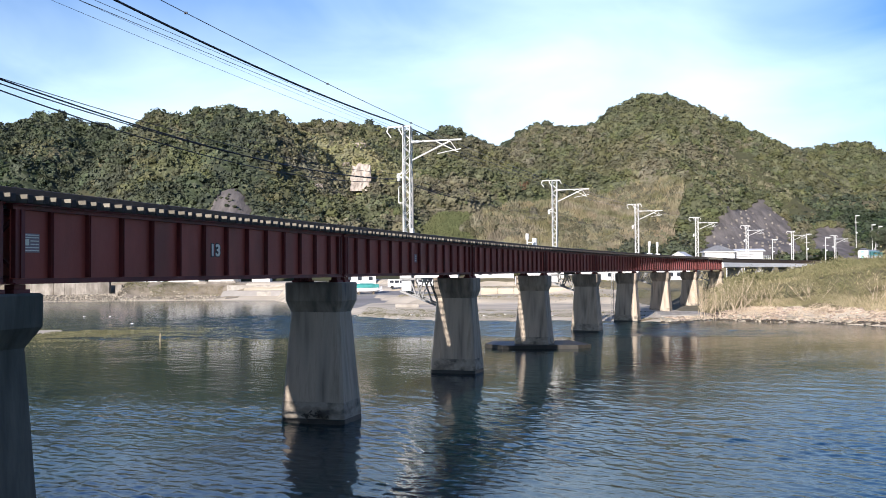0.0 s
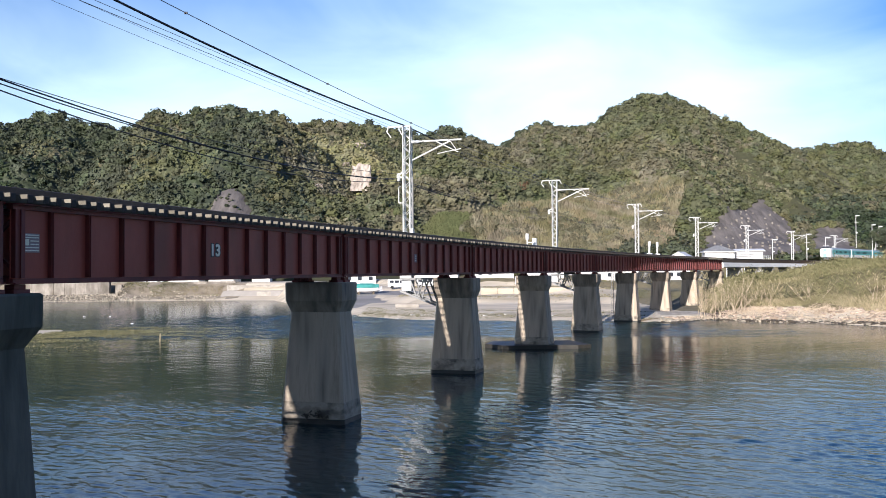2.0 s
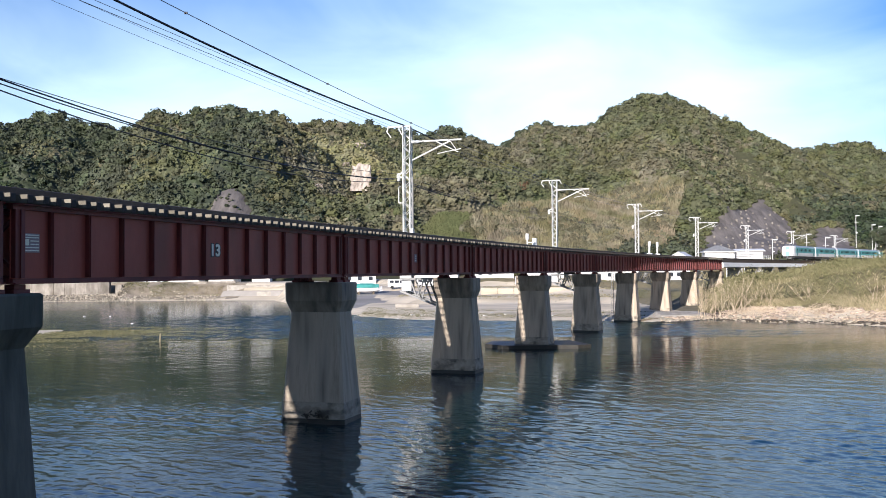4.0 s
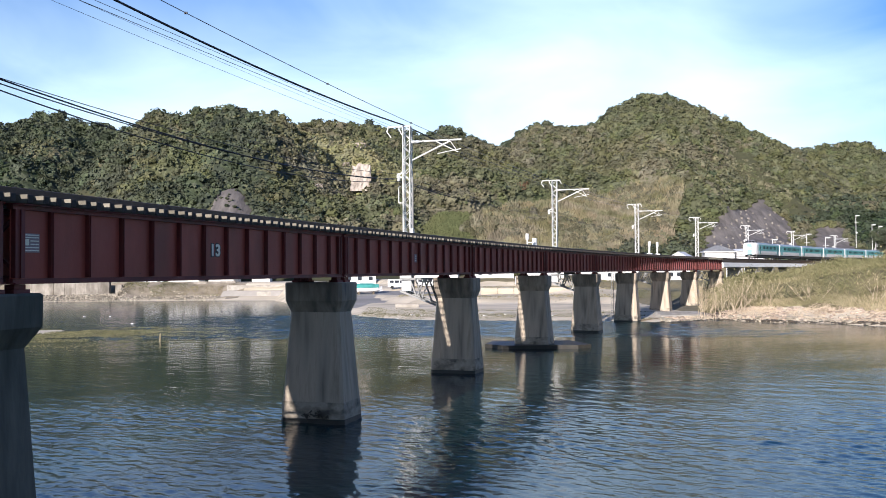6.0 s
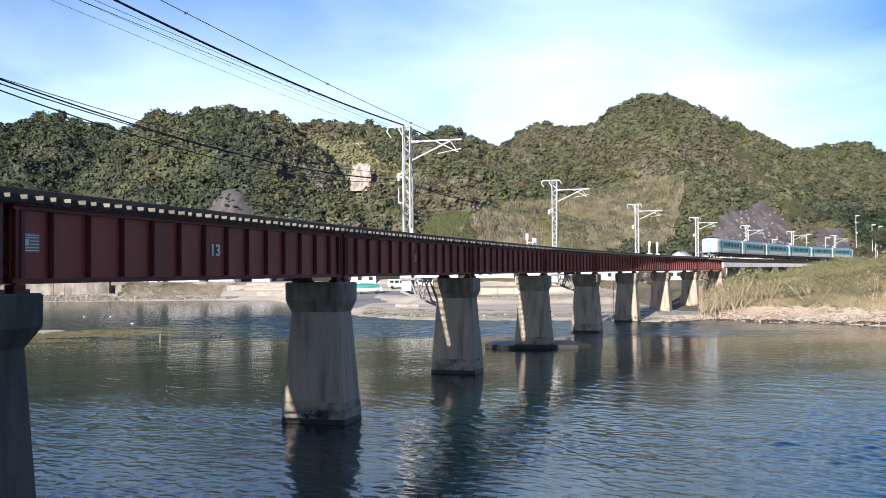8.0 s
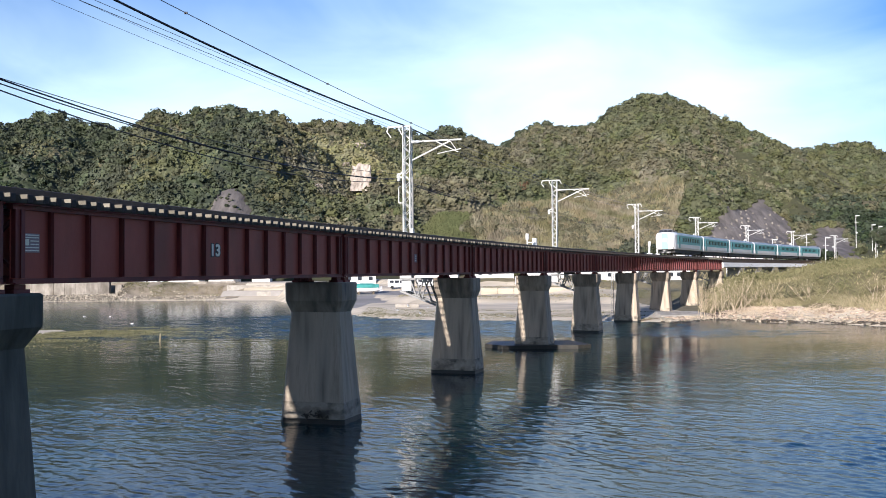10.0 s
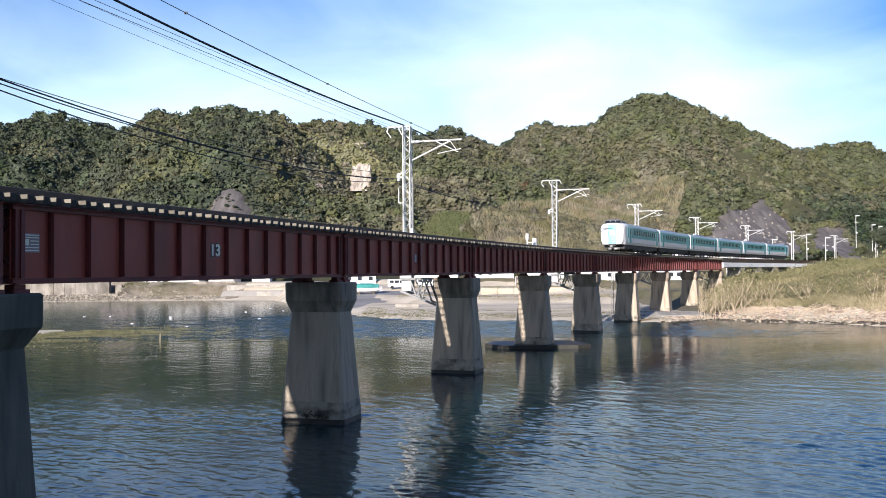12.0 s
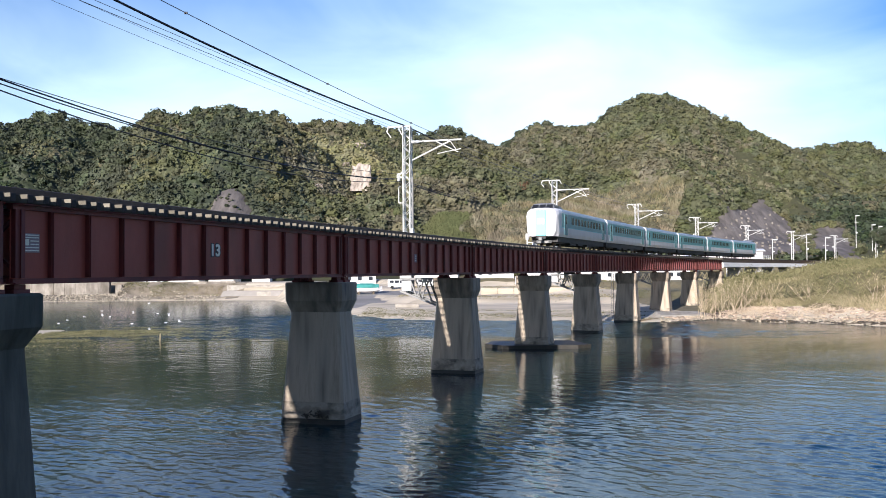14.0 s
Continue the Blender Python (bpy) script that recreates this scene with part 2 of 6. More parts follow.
SAND = surface("beach_sand", (0.56, 0.475, 0.355), (0.74, 0.655, 0.52), 0.7, 0.95, 0.06, 3, third=(0.33, 0.28, 0.195), third_scale=0.35, third_amount=0.75, stretch=(0.22, 1.0, 2.5))
SOIL = surface("forest_floor", (0.045, 0.05, 0.022), (0.08, 0.08, 0.035), 0.6, 0.95, 0.3, 0.5, third=(0.05, 0.04, 0.025), third_scale=0.1)
DRY_GRASS = surface("dry_grass", (0.15, 0.13, 0.07), (0.23, 0.19, 0.11), 0.5, 0.95, 0.2, 0.8, third=(0.10, 0.11, 0.04), third_scale=0.05, third_amount=0.8)
LAWN = surface("green_slope", (0.085, 0.10, 0.04), (0.115, 0.13, 0.055), 0.5, 0.95, 0.15, 0.8, third=(0.12, 0.12, 0.05), third_scale=0.06)
ROCK = surface("grey_cut_rock", (0.082, 0.073, 0.070), (0.152, 0.136, 0.130), 0.5, 0.95, 0.45, 0.7, third=(0.25, 0.222, 0.205), third_scale=0.3, third_amount=0.55, stretch=(1, 0.28, 0.28))
CLIFF = surface("pale_cliff_rock", (0.39, 0.335, 0.285), (0.55, 0.485, 0.425), 0.5, 0.95, 0.4, 1.0, third=(0.20, 0.165, 0.135), third_scale=0.35, third_amount=0.8, stretch=(1, 1, 0.3))
LEAF = surface("evergreen_leaves", (0.078, 0.089, 0.043), (0.120, 0.126, 0.065), 0.13, 0.75, third=(0.134, 0.118, 0.068), third_scale=0.028, third_amount=0.6, island=0.08, spec=0.25, cells=0.27)
LEAF_DARK = surface("dark_conifer_leaves", (0.046, 0.060, 0.036), (0.078, 0.092, 0.053), 0.13, 0.75, third=(0.07, 0.07, 0.048), third_scale=0.03, third_amount=0.5, island=0.12, spec=0.25, cells=0.38)
LEAF_DEEP = surface("deep_green_leaves", (0.026, 0.040, 0.020), (0.050, 0.066, 0.034), 0.13, 0.75, third=(0.055, 0.060, 0.034), third_scale=0.03, third_amount=0.5, island=0.12, spec=0.25, cells=0.36)
LEAF_BROWN = surface("winter_leaves", (0.132, 0.125, 0.080), (0.175, 0.163, 0.106), 0.2, 0.85, third=(0.08, 0.085, 0.04), third_scale=0.05, island=0.1, spec=0.2, cells=0.28)
LEAF_OCHRE = surface("ochre_scrub_leaves", (0.165, 0.168, 0.078), (0.24, 0.232, 0.115), 0.15, 0.8, third=(0.20, 0.178, 0.11), third_scale=0.05, third_amount=0.8, island=0.12, spec=0.2, cells=0.28, cell_size=4.0)
LEAF_RED = surface("autumn_leaves", (0.115, 0.076, 0.045), (0.145, 0.092, 0.055), 0.2, 0.85, island=0.3, spec=0.2)
REED = surface("dry_reeds", (0.29, 0.24, 0.14), (0.45, 0.38, 0.25), 0.3, 0.9, third=(0.15, 0.155, 0.075), third_scale=0.09, third_amount=0.85, island=0.35, spec=0.2)
SHRUB = surface("olive_shrub_leaves", (0.145, 0.145, 0.066), (0.235, 0.218, 0.112), 0.3, 0.85, third=(0.26, 0.225, 0.125), third_scale=0.12, third_amount=0.7, island=0.3, spec=0.2)
BARK = surface("grey_bark", (0.12, 0.095, 0.065), (0.2, 0.16, 0.11), 3, 0.9, 0.01)
STONE = surface("river_stone", (0.26, 0.23, 0.18), (0.42, 0.37, 0.29), 0.8, 0.9, 0.03, 4, island=0.35)
RUBBLE = surface("rubble_slope", (0.24, 0.20, 0.145), (0.38, 0.325, 0.25), 0.8, 0.95, 0.15, 2, third=(0.12, 0.10, 0.065), third_scale=0.4, third_amount=0.85)
MUD = surface("wet_bank_mud", (0.045, 0.037, 0.026), (0.10, 0.08, 0.056), 1.0, 0.6, 0.03, 4, island=0.4)
CLOD = surface("pinkish_beige_clods", (0.36, 0.28, 0.215), (0.52, 0.42, 0.34), 0.8, 0.95, 0.04, 4, third=(0.25, 0.2, 0.13), third_scale=0.3, island=0.3)
WEED = surface("olive_waterweed", (0.115, 0.112, 0.05), (0.205, 0.19, 0.095), 1.5, 0.8, 0.03, 6, third=(0.06, 0.06, 0.03), third_scale=0.5, third_amount=0.7, island=0.25)

# ---------- the railway's plan ----------
# s runs along the deck's river-side face from the first pier; off lies to its left, heights are over the water
SPAN, TURN, HEAD0 = 20.2, radians(1.6633), radians(16.329)
CURVE, HEAD = TURN / SPAN, HEAD0 - TURN / 2
GIRDER_Z, GIRDER_H = 6.27, 1.90
SLEEPER_Z = GIRDER_Z + GIRDER_H
RAIL_Z = SLEEPER_Z + 0.36
MID = 1.05                                # track centre, left of the face


def plan(s, off=0.0):
    th = HEAD + CURVE * s
    x = -10.014 + (math.cos(HEAD) - math.cos(th)) / CURVE
    y = 21.69 + (math.sin(th) - math.sin(HEAD)) / CURVE
    return x - off * math.cos(th), y + off * math.sin(th), th


def along(s, off=0.0, z=0.0):
    """A pose on the track's curve: x ahead, y to the left, z up."""
    x, y, th = plan(s, off)
    return pose(x, y, z, 0, 0, 90 - math.degrees(th))


def chord(i, z=0.0):
    """The pose of span i, which is straight from pier to pier."""
    x0, y0, _ = plan(i * SPAN)
    x1, y1, _ = plan((i + 1) * SPAN)
    return pose(x0, y0, z, 0, 0, math.degrees(math.atan2(y1 - y0, x1 - x0)))


# ---------- mesh helpers ----------
class Build:
    """Collects vertices and faces of one mesh."""

    def __init__(self):
        self.v, self.f = [], []

    def box(self, x0, x1, y0, y1, z0, z1, m=None):
        p = [Vector((x, y, z)) for z in (z0, z1) for y in (y0, y1) for x in (x0, x1)]
        self.cage(p, m)
        return self

    def cage(self, p, m=None):
        """Eight corners: x fastest, then y, then z."""
        n = len(self.v)
        self.v += [tuple(m @ Vector(q)) if m else tuple(q) for q in p]
        self.f += [tuple(n + k for k in q) for q in ((0, 2, 3, 1), (4, 5, 7, 6), (0, 1, 5, 4), (2, 6, 7, 3), (0, 4, 6, 2), (1, 3, 7, 5))]
        return self

    def bar(self, a, b, w, h=None):
        """A square bar from a to b."""
        a, b = Vector(a), Vector(b)
        m = Matrix.Translation(a) @ (b - a).to_track_quat("X", "Z").to_matrix().to_4x4()
        h = h or w
        return self.box(0, (b - a).length, -w / 2, w / 2, -h / 2, h / 2, m)

    def rod(self, a, b, r, n=8, r2=None):
        a, b = Vector(a), Vector(b)
        q = (b - a).to_track_quat("Z", "Y")
        k = len(self.v)
        for end, rr in ((a, r), (b, r if r2 is None else r2)):
            for j in range(n):
                t = 2 * math.pi * j / n
                self.v.append(tuple(end + q @ Vector((rr * math.cos(t), rr * math.sin(t), 0))))
        self.f += [(k + j, k + (j + 1) % n, k + n + (j + 1) % n, k + n + j) for j in range(n)]
        self.f += [tuple(range(k + n - 1, k - 1, -1)), tuple(range(k + n, k + 2 * n))]
        return self

    def rings(self, rings, cap=True):
        """Loops of equal length, skinned one to the next."""
        n, k = len(rings[0]), len(self.v)
        for r in rings:
            self.v += [tuple(q) for q in r]
        for i in range(len(rings) - 1):
            for j in range(n):
                a, b = k + i * n + j, k + i * n + (j + 1) % n
                self.f.append((a, b, b + n, a + n))
        if cap:
            self.f += [tuple(range(k + n - 1, k - 1, -1)), tuple(range(k + (len(rings) - 1) * n, k + len(rings) * n))]
        return self

    def mesh(self, name, material, bevel=0.0, smooth=False):
        me = bpy.data.meshes.new(name)
        me.from_pydata(self.v, [], self.f)
        bm = bmesh.new()
        bm.from_mesh(me)
        bmesh.ops.recalc_face_normals(bm, faces=bm.faces)
        if bevel:
            bmesh.ops.bevel(bm, geom=bm.edges[:], offset=bevel, segments=1, affect="EDGES", clamp_overlap=True)
        bm.to_mesh(me)
        bm.free()
        me.materials.append(material)
        if smooth:
            me.shade_smooth()
        return me


def empty(name, m, label, category, group="", kind=""):
    ob = new(name)
    ob.empty_display_size = 0.3
    ob.matrix_world = m
    return tagged(ob, label, category, group, kind)


def part(name, shape, material, parent, label="", bevel=0.0, m=None, smooth=False):
    """One mesh object under a thing or part; shape is a Build or a mesh to share."""
    me = shape if isinstance(shape, bpy.types.Mesh) else shape.mesh(name, material, bevel, smooth)
    ob = new(name, me)
    ob.parent = parent
    if m is not None:
        ob.matrix_basis = m
    return tagged(ob, label)


def thing(name, shape, material, m, label, category, group="", kind="", bevel=0.0, smooth=False):
    me = shape if isinstance(shape, bpy.types.Mesh) else shape.mesh(name, material, bevel, smooth)
    ob = new(name, me)
    ob.matrix_world = m
    return tagged(ob, label, category, group, kind)


def raw_mesh(name, verts, faces, material, smooth=False):
    """A large mesh from numpy arrays: verts (n,3), faces (m,3) or (m,4)."""
    me = bpy.data.meshes.new(name)
    n, k = faces.shape
    me.vertices.add(len(verts))
    me.vertices.foreach_set("co", np.ascontiguousarray(verts, dtype=np.float32).ravel())
    me.loops.add(n * k)
    me.loops.foreach_set("vertex_index", np.ascontiguousarray(faces, dtype=np.int32).ravel())
    me.polygons.add(n)
    me.polygons.foreach_set("loop_start", np.arange(0, n * k, k, dtype=np.int32))
    me.update(calc_edges=True)
    for mt in material if isinstance(material, (list, tuple)) else [material]:
        me.materials.append(mt)
    me.polygons.foreach_set("use_smooth", np.full(n, smooth))
    return me


# ---------- ground ----------
def lattice(x, y, seed):
    """Smooth value noise in 0..1 on arrays."""
    xi, yi = np.floor(x), np.floor(y)
    fx, fy = x - xi, y - yi
    fx, fy = fx * fx * (3 - 2 * fx), fy * fy * (3 - 2 * fy)

    def h(a, b):
        q = np.sin(a * 127.1 + b * 311.7 + seed * 74.7) * 43758.5453
        return q - np.floor(q)
    return (h(xi, yi) * (1 - fx) + h(xi + 1, yi) * fx) * (1 - fy) + (h(xi, yi + 1) * (1 - fx) + h(xi + 1, yi + 1) * fx) * fy


def rough(x, y, size, seed, octaves=4):
    out, amp = 0, 1.0
    for k in range(octaves):
        out = out + amp * (lattice(x / size * 2 ** k, y / size * 2 ** k, seed + k) - 0.5)
        amp *= 0.5
    return out


# ridges: distance of the crest, x and height along it, where its foot lies
RIDGES = (
    (400, 262, (-420, -300, -237, -189, -172, -155, -137, -128, -118, -109, -95, -83, -68, -58, -48, -36, -20, 0),
     (50, 58, 61, 64, 69, 65, 60, 65, 69, 66, 70, 67, 65, 59, 49, 36, 20, 4)),
    (480, 300, (-260, -140, -88, -73, -62, -41, -24, -12, 5, 22, 36, 70, 110),
     (50, 64, 71, 74, 76, 74, 72, 70, 75, 67, 62, 55, 40)),
    (520, 325, (-40, 0, 24, 35, 45, 56, 71, 84, 95, 103, 119, 131, 147, 162, 178, 194, 215, 260),
     (30, 55, 67, 72, 80, 84, 83, 83, 92, 99, 102, 98, 90, 82, 73, 65, 54, 36)),
    (650, 400, (150, 200, 242, 252, 264, 281, 308, 359, 480, 700),
     (40, 66, 80, 84, 88, 88, 80, 74, 70, 60)),
)
SHORE_X = (-900, -89, -60, -38, -24, -12, -3, 6, 16, 28, 34, 39, 45, 50, 60, 75, 95, 112, 130)
SHORE_Y = (205, 209, 214, 212, 170, 136, 123, 121, 120, 115, 120, 115, 112, 105, 92, 66, 10, -80, -420)


def ease(v, a, b):
    t = np.clip((v - a) / (b - a), 0, 1)
    return t * t * (3 - 2 * t)


def shore_gap(x, y):
    """Metres inland from the water's edge."""
    return y - np.interp(x, SHORE_X, SHORE_Y) + 2.2 * rough(x, y * 0, 9, 5, 3)


def hills(x, y):
    z = np.zeros_like(x)
    for crest, foot, xs, hs in RIDGES:
        yr = crest + 12 * np.sin(x / 47.0)
        fo = foot + np.maximum(0, (x - 100) * 0.75) * (crest > 490) + 8 * np.sin(x / 31.0)
        h = np.interp(x, xs, hs)
        u = np.clip((yr - y) / (yr - fo), -0.8, 1)
        prof = np.where(u > 0, np.sin(np.pi / 2 * (1 - u)) * 0.45 + (1 - u) * 0.55, 1 + u * 0.5)
        gul = 1 + (0.5 * (rough(x, y * 0.3, 46, 11, 3) - 0.1) + 0.16 * rough(x, y, 14, 17, 2)) * np.clip(u * 2.0, 0, 1)
        z = np.maximum(z, h * prof * gul)
    return z


def track_gap(x, y):
    """Metres from the track's centre, beyond the viaduct's end."""
    r = 1 / CURVE
    cx, cy = -10.014 + r * math.cos(HEAD), 21.69 - r * math.sin(HEAD)
    return np.abs(np.hypot(x - cx, y - cy) - (r + MID))


def terrain(x, y):
    d = shore_gap(x, y)
    left = 1 - ease(x, -36, -14)                         # quay side
    right = ease(x / np.maximum(y, 60), 0.268, 0.325) * ease(x, 24, 30)   # reed bank
    beach = np.where(d < 0, np.maximum(d * 0.13, -2.2), 0)
    w = d + 3.0 * rough(x, y * 0.3, 11, 87, 3)
    flat = 0.35 * ease(d, -1, 4) + 0.75 * ease(d, 3, 26) * (1 - 0.7 * ease(x, 26, 34)) + 0.95 * ease(w, 29, 32) * (1 - ease(x, 26, 34) * (1 - ease(y, 158, 172))) + 0.95 * ease(w, 54, 58) + 1.4 * ease(w, 84, 89)
    built = 1 - ease(x, -77, -75)
    quay = built * (1.3 * ease(d, 0, 9) + 3.0 * ease(d, 13.2, 14.6)) + (1 - built) * (0.9 * ease(d, 0, 5) + 3.0 * ease(w, 5.5, 13))
    bank = 0.5 * ease(d, -0.5, 2) + 0.9 * ease(d, 2, 8) + 2.9 * ease(d, 7, 26) + 2.4 * ease(x - 0.33 * y, 1, 20) * ease(d, 5, 22)
    z = beach + left * quay + (1 - left) * ((1 - right) * flat + right * bank)
    z = z + 0.25 * rough(x, y, 7, 3) * ease(d, 1, 8) * (1 - left * ease(d, 9, 10))
    h = hills(x, y)
    z = np.where(h > 0.5, np.maximum(z, 4.6 + h * 0.96 - 1.0), z)
    # the line's formation past the viaduct
    along_line = ease(x * 0.55 + y * 0.83, 240, 256)
    form = RAIL_Z - 0.75 - 0.6 * np.maximum(0, track_gap(x, y) - 5)
    z = np.where((along_line > 0) & (x > 60), np.maximum(z, form * along_line), z)
    # level ground by the station
    level = ease(x, 54, 60) * ease(y, 234, 244) * (1 - ease(x, 120, 150))
    z = np.where(level > 0.02, np.maximum(z, 7.3 * level), z)
    # shallow weed flat in the river
    bar = np.exp(-(((x + 45) / 17) ** 2 + ((y - 103) / 11) ** 4) * 1.1)
    z = np.where(d < -6, z + 2.27 * bar, z)
    # shore behind the camera, with unseen hills added to block low skylight
    back = ease(-y, 45, 75)
    rear = 4.5 + 58 * ease(-y, 120, 330) * (1 + 0.3 * rough(x, y, 120, 81, 3))
    return z * (1 - back) + rear * back


def graded(marks):
    """Grid lines from (start, step) marks."""
    out = []
    for (a, st), (b, _) in zip(marks, marks[1:]):
        out += list(np.arange(a, b, st))
    return np.array(out + [marks[-1][0]])


gx = graded([(-4000, 900), (-1300, 150), (-700, 30), (-430, 8), (-260, 3), (-20, 2), (70, 3), (330, 8), (500, 40), (1000, 300), (4000, 1)])
gy = graded([(-4000, 900), (-1300, 200), (-300, 30), (-90, 8), (70, 3), (98, 1.5), (240, 3), (560, 8), (760, 40), (1200, 300), (4900, 1)])
GX, GY = np.meshgrid(gx, gy)
GZ = terrain(GX, GY)


def quads(nx, ny):
    i = np.arange(nx - 1)[None, :] + nx * np.arange(ny - 1)[:, None]
    i = i.ravel()
    return np.stack([i, i + 1, i + 1 + nx, i + nx], 1)


ground_faces = quads(len(gx), len(gy))
CXY = np.stack([GX, GY, GZ], -1).reshape(-1, 3)[ground_faces].mean(1)
cxc, cyc, czc = CXY.T


def inside(x, y, poly):
    """Points in a polygon of plan corners."""
    hit = np.zeros(x.shape, bool)
    for (x0, y0), (x1, y1) in zip(poly, poly[1:] + poly[:1]):
        if y0 != y1:
            hit ^= ((y0 > y) != (y1 > y)) & (x < (x1 - x0) * (y - y0) / (y1 - y0) + x0)
    return hit


CUT = [(138, 410), (145, 390), (126, 326), (86, 326), (101, 360), (126, 394)]
CUT_SMALL = [(149, 378), (160, 376), (149, 334), (140, 318), (125, 322)]
CLIFF_CLEAR = [(-38, 388), (-28, 388), (-25, 366), (-25, 350), (-35, 350), (-37, 366)]
CUT_CLEAR = [(86, 296), (132, 296), (128, 328), (90, 328)]
SMALL_CLEAR = [(122, 296), (150, 300), (152, 336), (140, 320), (124, 324)]
OUTCROP = [(-71, 313), (-65, 308), (-57, 290), (-77, 292)]
OUTCROP_DARK = [(-54, 299), (-48, 308), (-41, 302), (-51, 290)]
DRY = [(9, 337), (16, 359), (40, 376), (66, 412), (86, 412), (100, 390), (91, 368), (73, 322), (9, 316)]
GREEN = [(-8, 330), (-2, 342), (9, 347), (13, 340), (11, 326), (-6, 320)]
SCRUB = [(-58, 366), (-68, 440), (-30, 455), (-14, 430), (-10, 372), (-30, 340)]
mats = [SOIL, SAND, DRY_GRASS, LAWN, ROCK, CLIFF, RUBBLE]
kind_of = np.zeros(len(cxc), np.int32)
dshore = shore_gap(cxc, cyc)
kind_of[(czc < 4.35) & (cyc < 250) & (cyc > -60)] = 1
kind_of[(kind_of == 1) & (cxc < -48) & (dshore > 2)] = 6
kind_of[(cxc > -12) & (cxc < 36) & (cyc < 300) & (czc > 4.2) & (dshore > 80)] = 2
kind_of[(cxc > 34) & (dshore > 9) & (cyc < 330) & (czc < 9.5)] = 2
kind_of[inside(cxc, cyc, DRY)] = 2
kind_of[inside(cxc, cyc, GREEN)] = 3
kind_of[inside(cxc, cyc, SCRUB)] = 2
for area in (CUT, CUT_SMALL, OUTCROP, OUTCROP_DARK):
    kind_of[inside(cxc, cyc, area)] = 4
kind_of[inside(cxc, cyc, CLIFF_CLEAR)] = 0
me = raw_mesh("ground", np.stack([GX, GY, GZ], -1).reshape(-1, 3), ground_faces, mats, smooth=True)
me.polygons.foreach_set("material_index", kind_of)
tagged(new("ground", me), "sandy river shore rising to wooded hillsides", "ground", kind="structure")


def wave_train(x, y, rng, n, shortest, longest, wind, spread):
    """A sum of sine waves of equal steepness round the wind's direction; its slope is about one."""
    z = np.zeros_like(x)
    for k in range(n):
        lam = shortest * (longest / shortest) ** ((k + rng.random()) / n)
        th = wind + rng.normal(0, spread)
        q = 2 * math.pi / lam
        z += np.sin(q * (x * math.cos(th) + y * math.sin(th)) + rng.uniform(0, 6.283)) / q
    return z * math.sqrt(2 / n)


def water_sheet():
    """One sheet of water, finest before the camera: wind waves off the near shore, a calm reach, and a breezy strip across the river."""
    us = np.arange(-0.525, 0.5251, 0.0033)
    ys = np.concatenate([[-2000, 0, 12], np.arange(20, 46, 0.09), np.arange(46, 86, 0.22), np.arange(86, 152, 0.28), [175, 205, 260.0]])
    U, Y = np.meshgrid(us, ys)
    X = U * np.maximum(Y, 12)
    wall = np.ones((len(ys), 1))
    X = np.concatenate([wall * -3000, wall * -200, X, wall * 200, wall * 3000], 1)
    Y = np.concatenate([Y[:, :2], Y, Y[:, :2]], 1)
    rng = np.random.default_rng(17)
    edge = Y + 8 * rough(X * 0.5, Y, 11, 99, 2) - 12 * ease(X, -2, 16)
    near = 1 - ease(edge, 41, 56)
    gust = np.clip(0.9 + 0.9 * rough(X * 0.6 + 0.4 * Y, Y, 9, 92, 2), 0.45, 1.5)
    inner = ease(Y, 20, 24) * (1 - ease(Y, 140, 152)) * (1 - ease(np.abs(X), 80, 90))
    Z = inner * gust * near * NEAR_SLOPE * (0.95 * wave_train(X, Y, rng, 52, 0.27, 0.8, 0.45, 0.5) + 0.28 * wave_train(X, Y, rng, 14, 0.8, 3.0, 0.6, 0.6))
    Z += inner * gust * (1 - near) * (1 - ease(Y, 84, 96)) * CALM_SLOPE * wave_train(X, Y, rng, 30, 0.55, 2.0, 0.8, 0.6)
    edge = Y + 5 * rough(X, Y, 24, 97, 2)
    strip = ease(edge, 88, 97) * (1 - ease(Y, 130, 148)) * (0.3 + 0.7 * ease(X, -44, -24)) * (1 - ease(np.abs(X), 70, 80))
    strip = strip * np.clip(0.85 + 0.55 * rough(X * 0.5, Y * 1.6, 14, 98, 2), 0.3, 1.2)
    Z += strip * (1 - 0.75 * ease(X, 22, 40)) * (0.13 * rough(X * 0.6 + 0.2 * Y, Y, 1.05, 95, 2) + 0.08 * rough(X * 0.8 - 0.3 * Y, Y, 0.6, 96, 1))
    me = raw_mesh("water", np.stack([X, Y, Z], -1).reshape(-1, 3), quads(X.shape[1], len(ys)), WATER, smooth=True)
    return tagged(new("water", me), "rippled blue-green river water", "water", kind="structure")


NEAR_SLOPE, CALM_SLOPE = 0.1, 0.012
river = water_sheet()


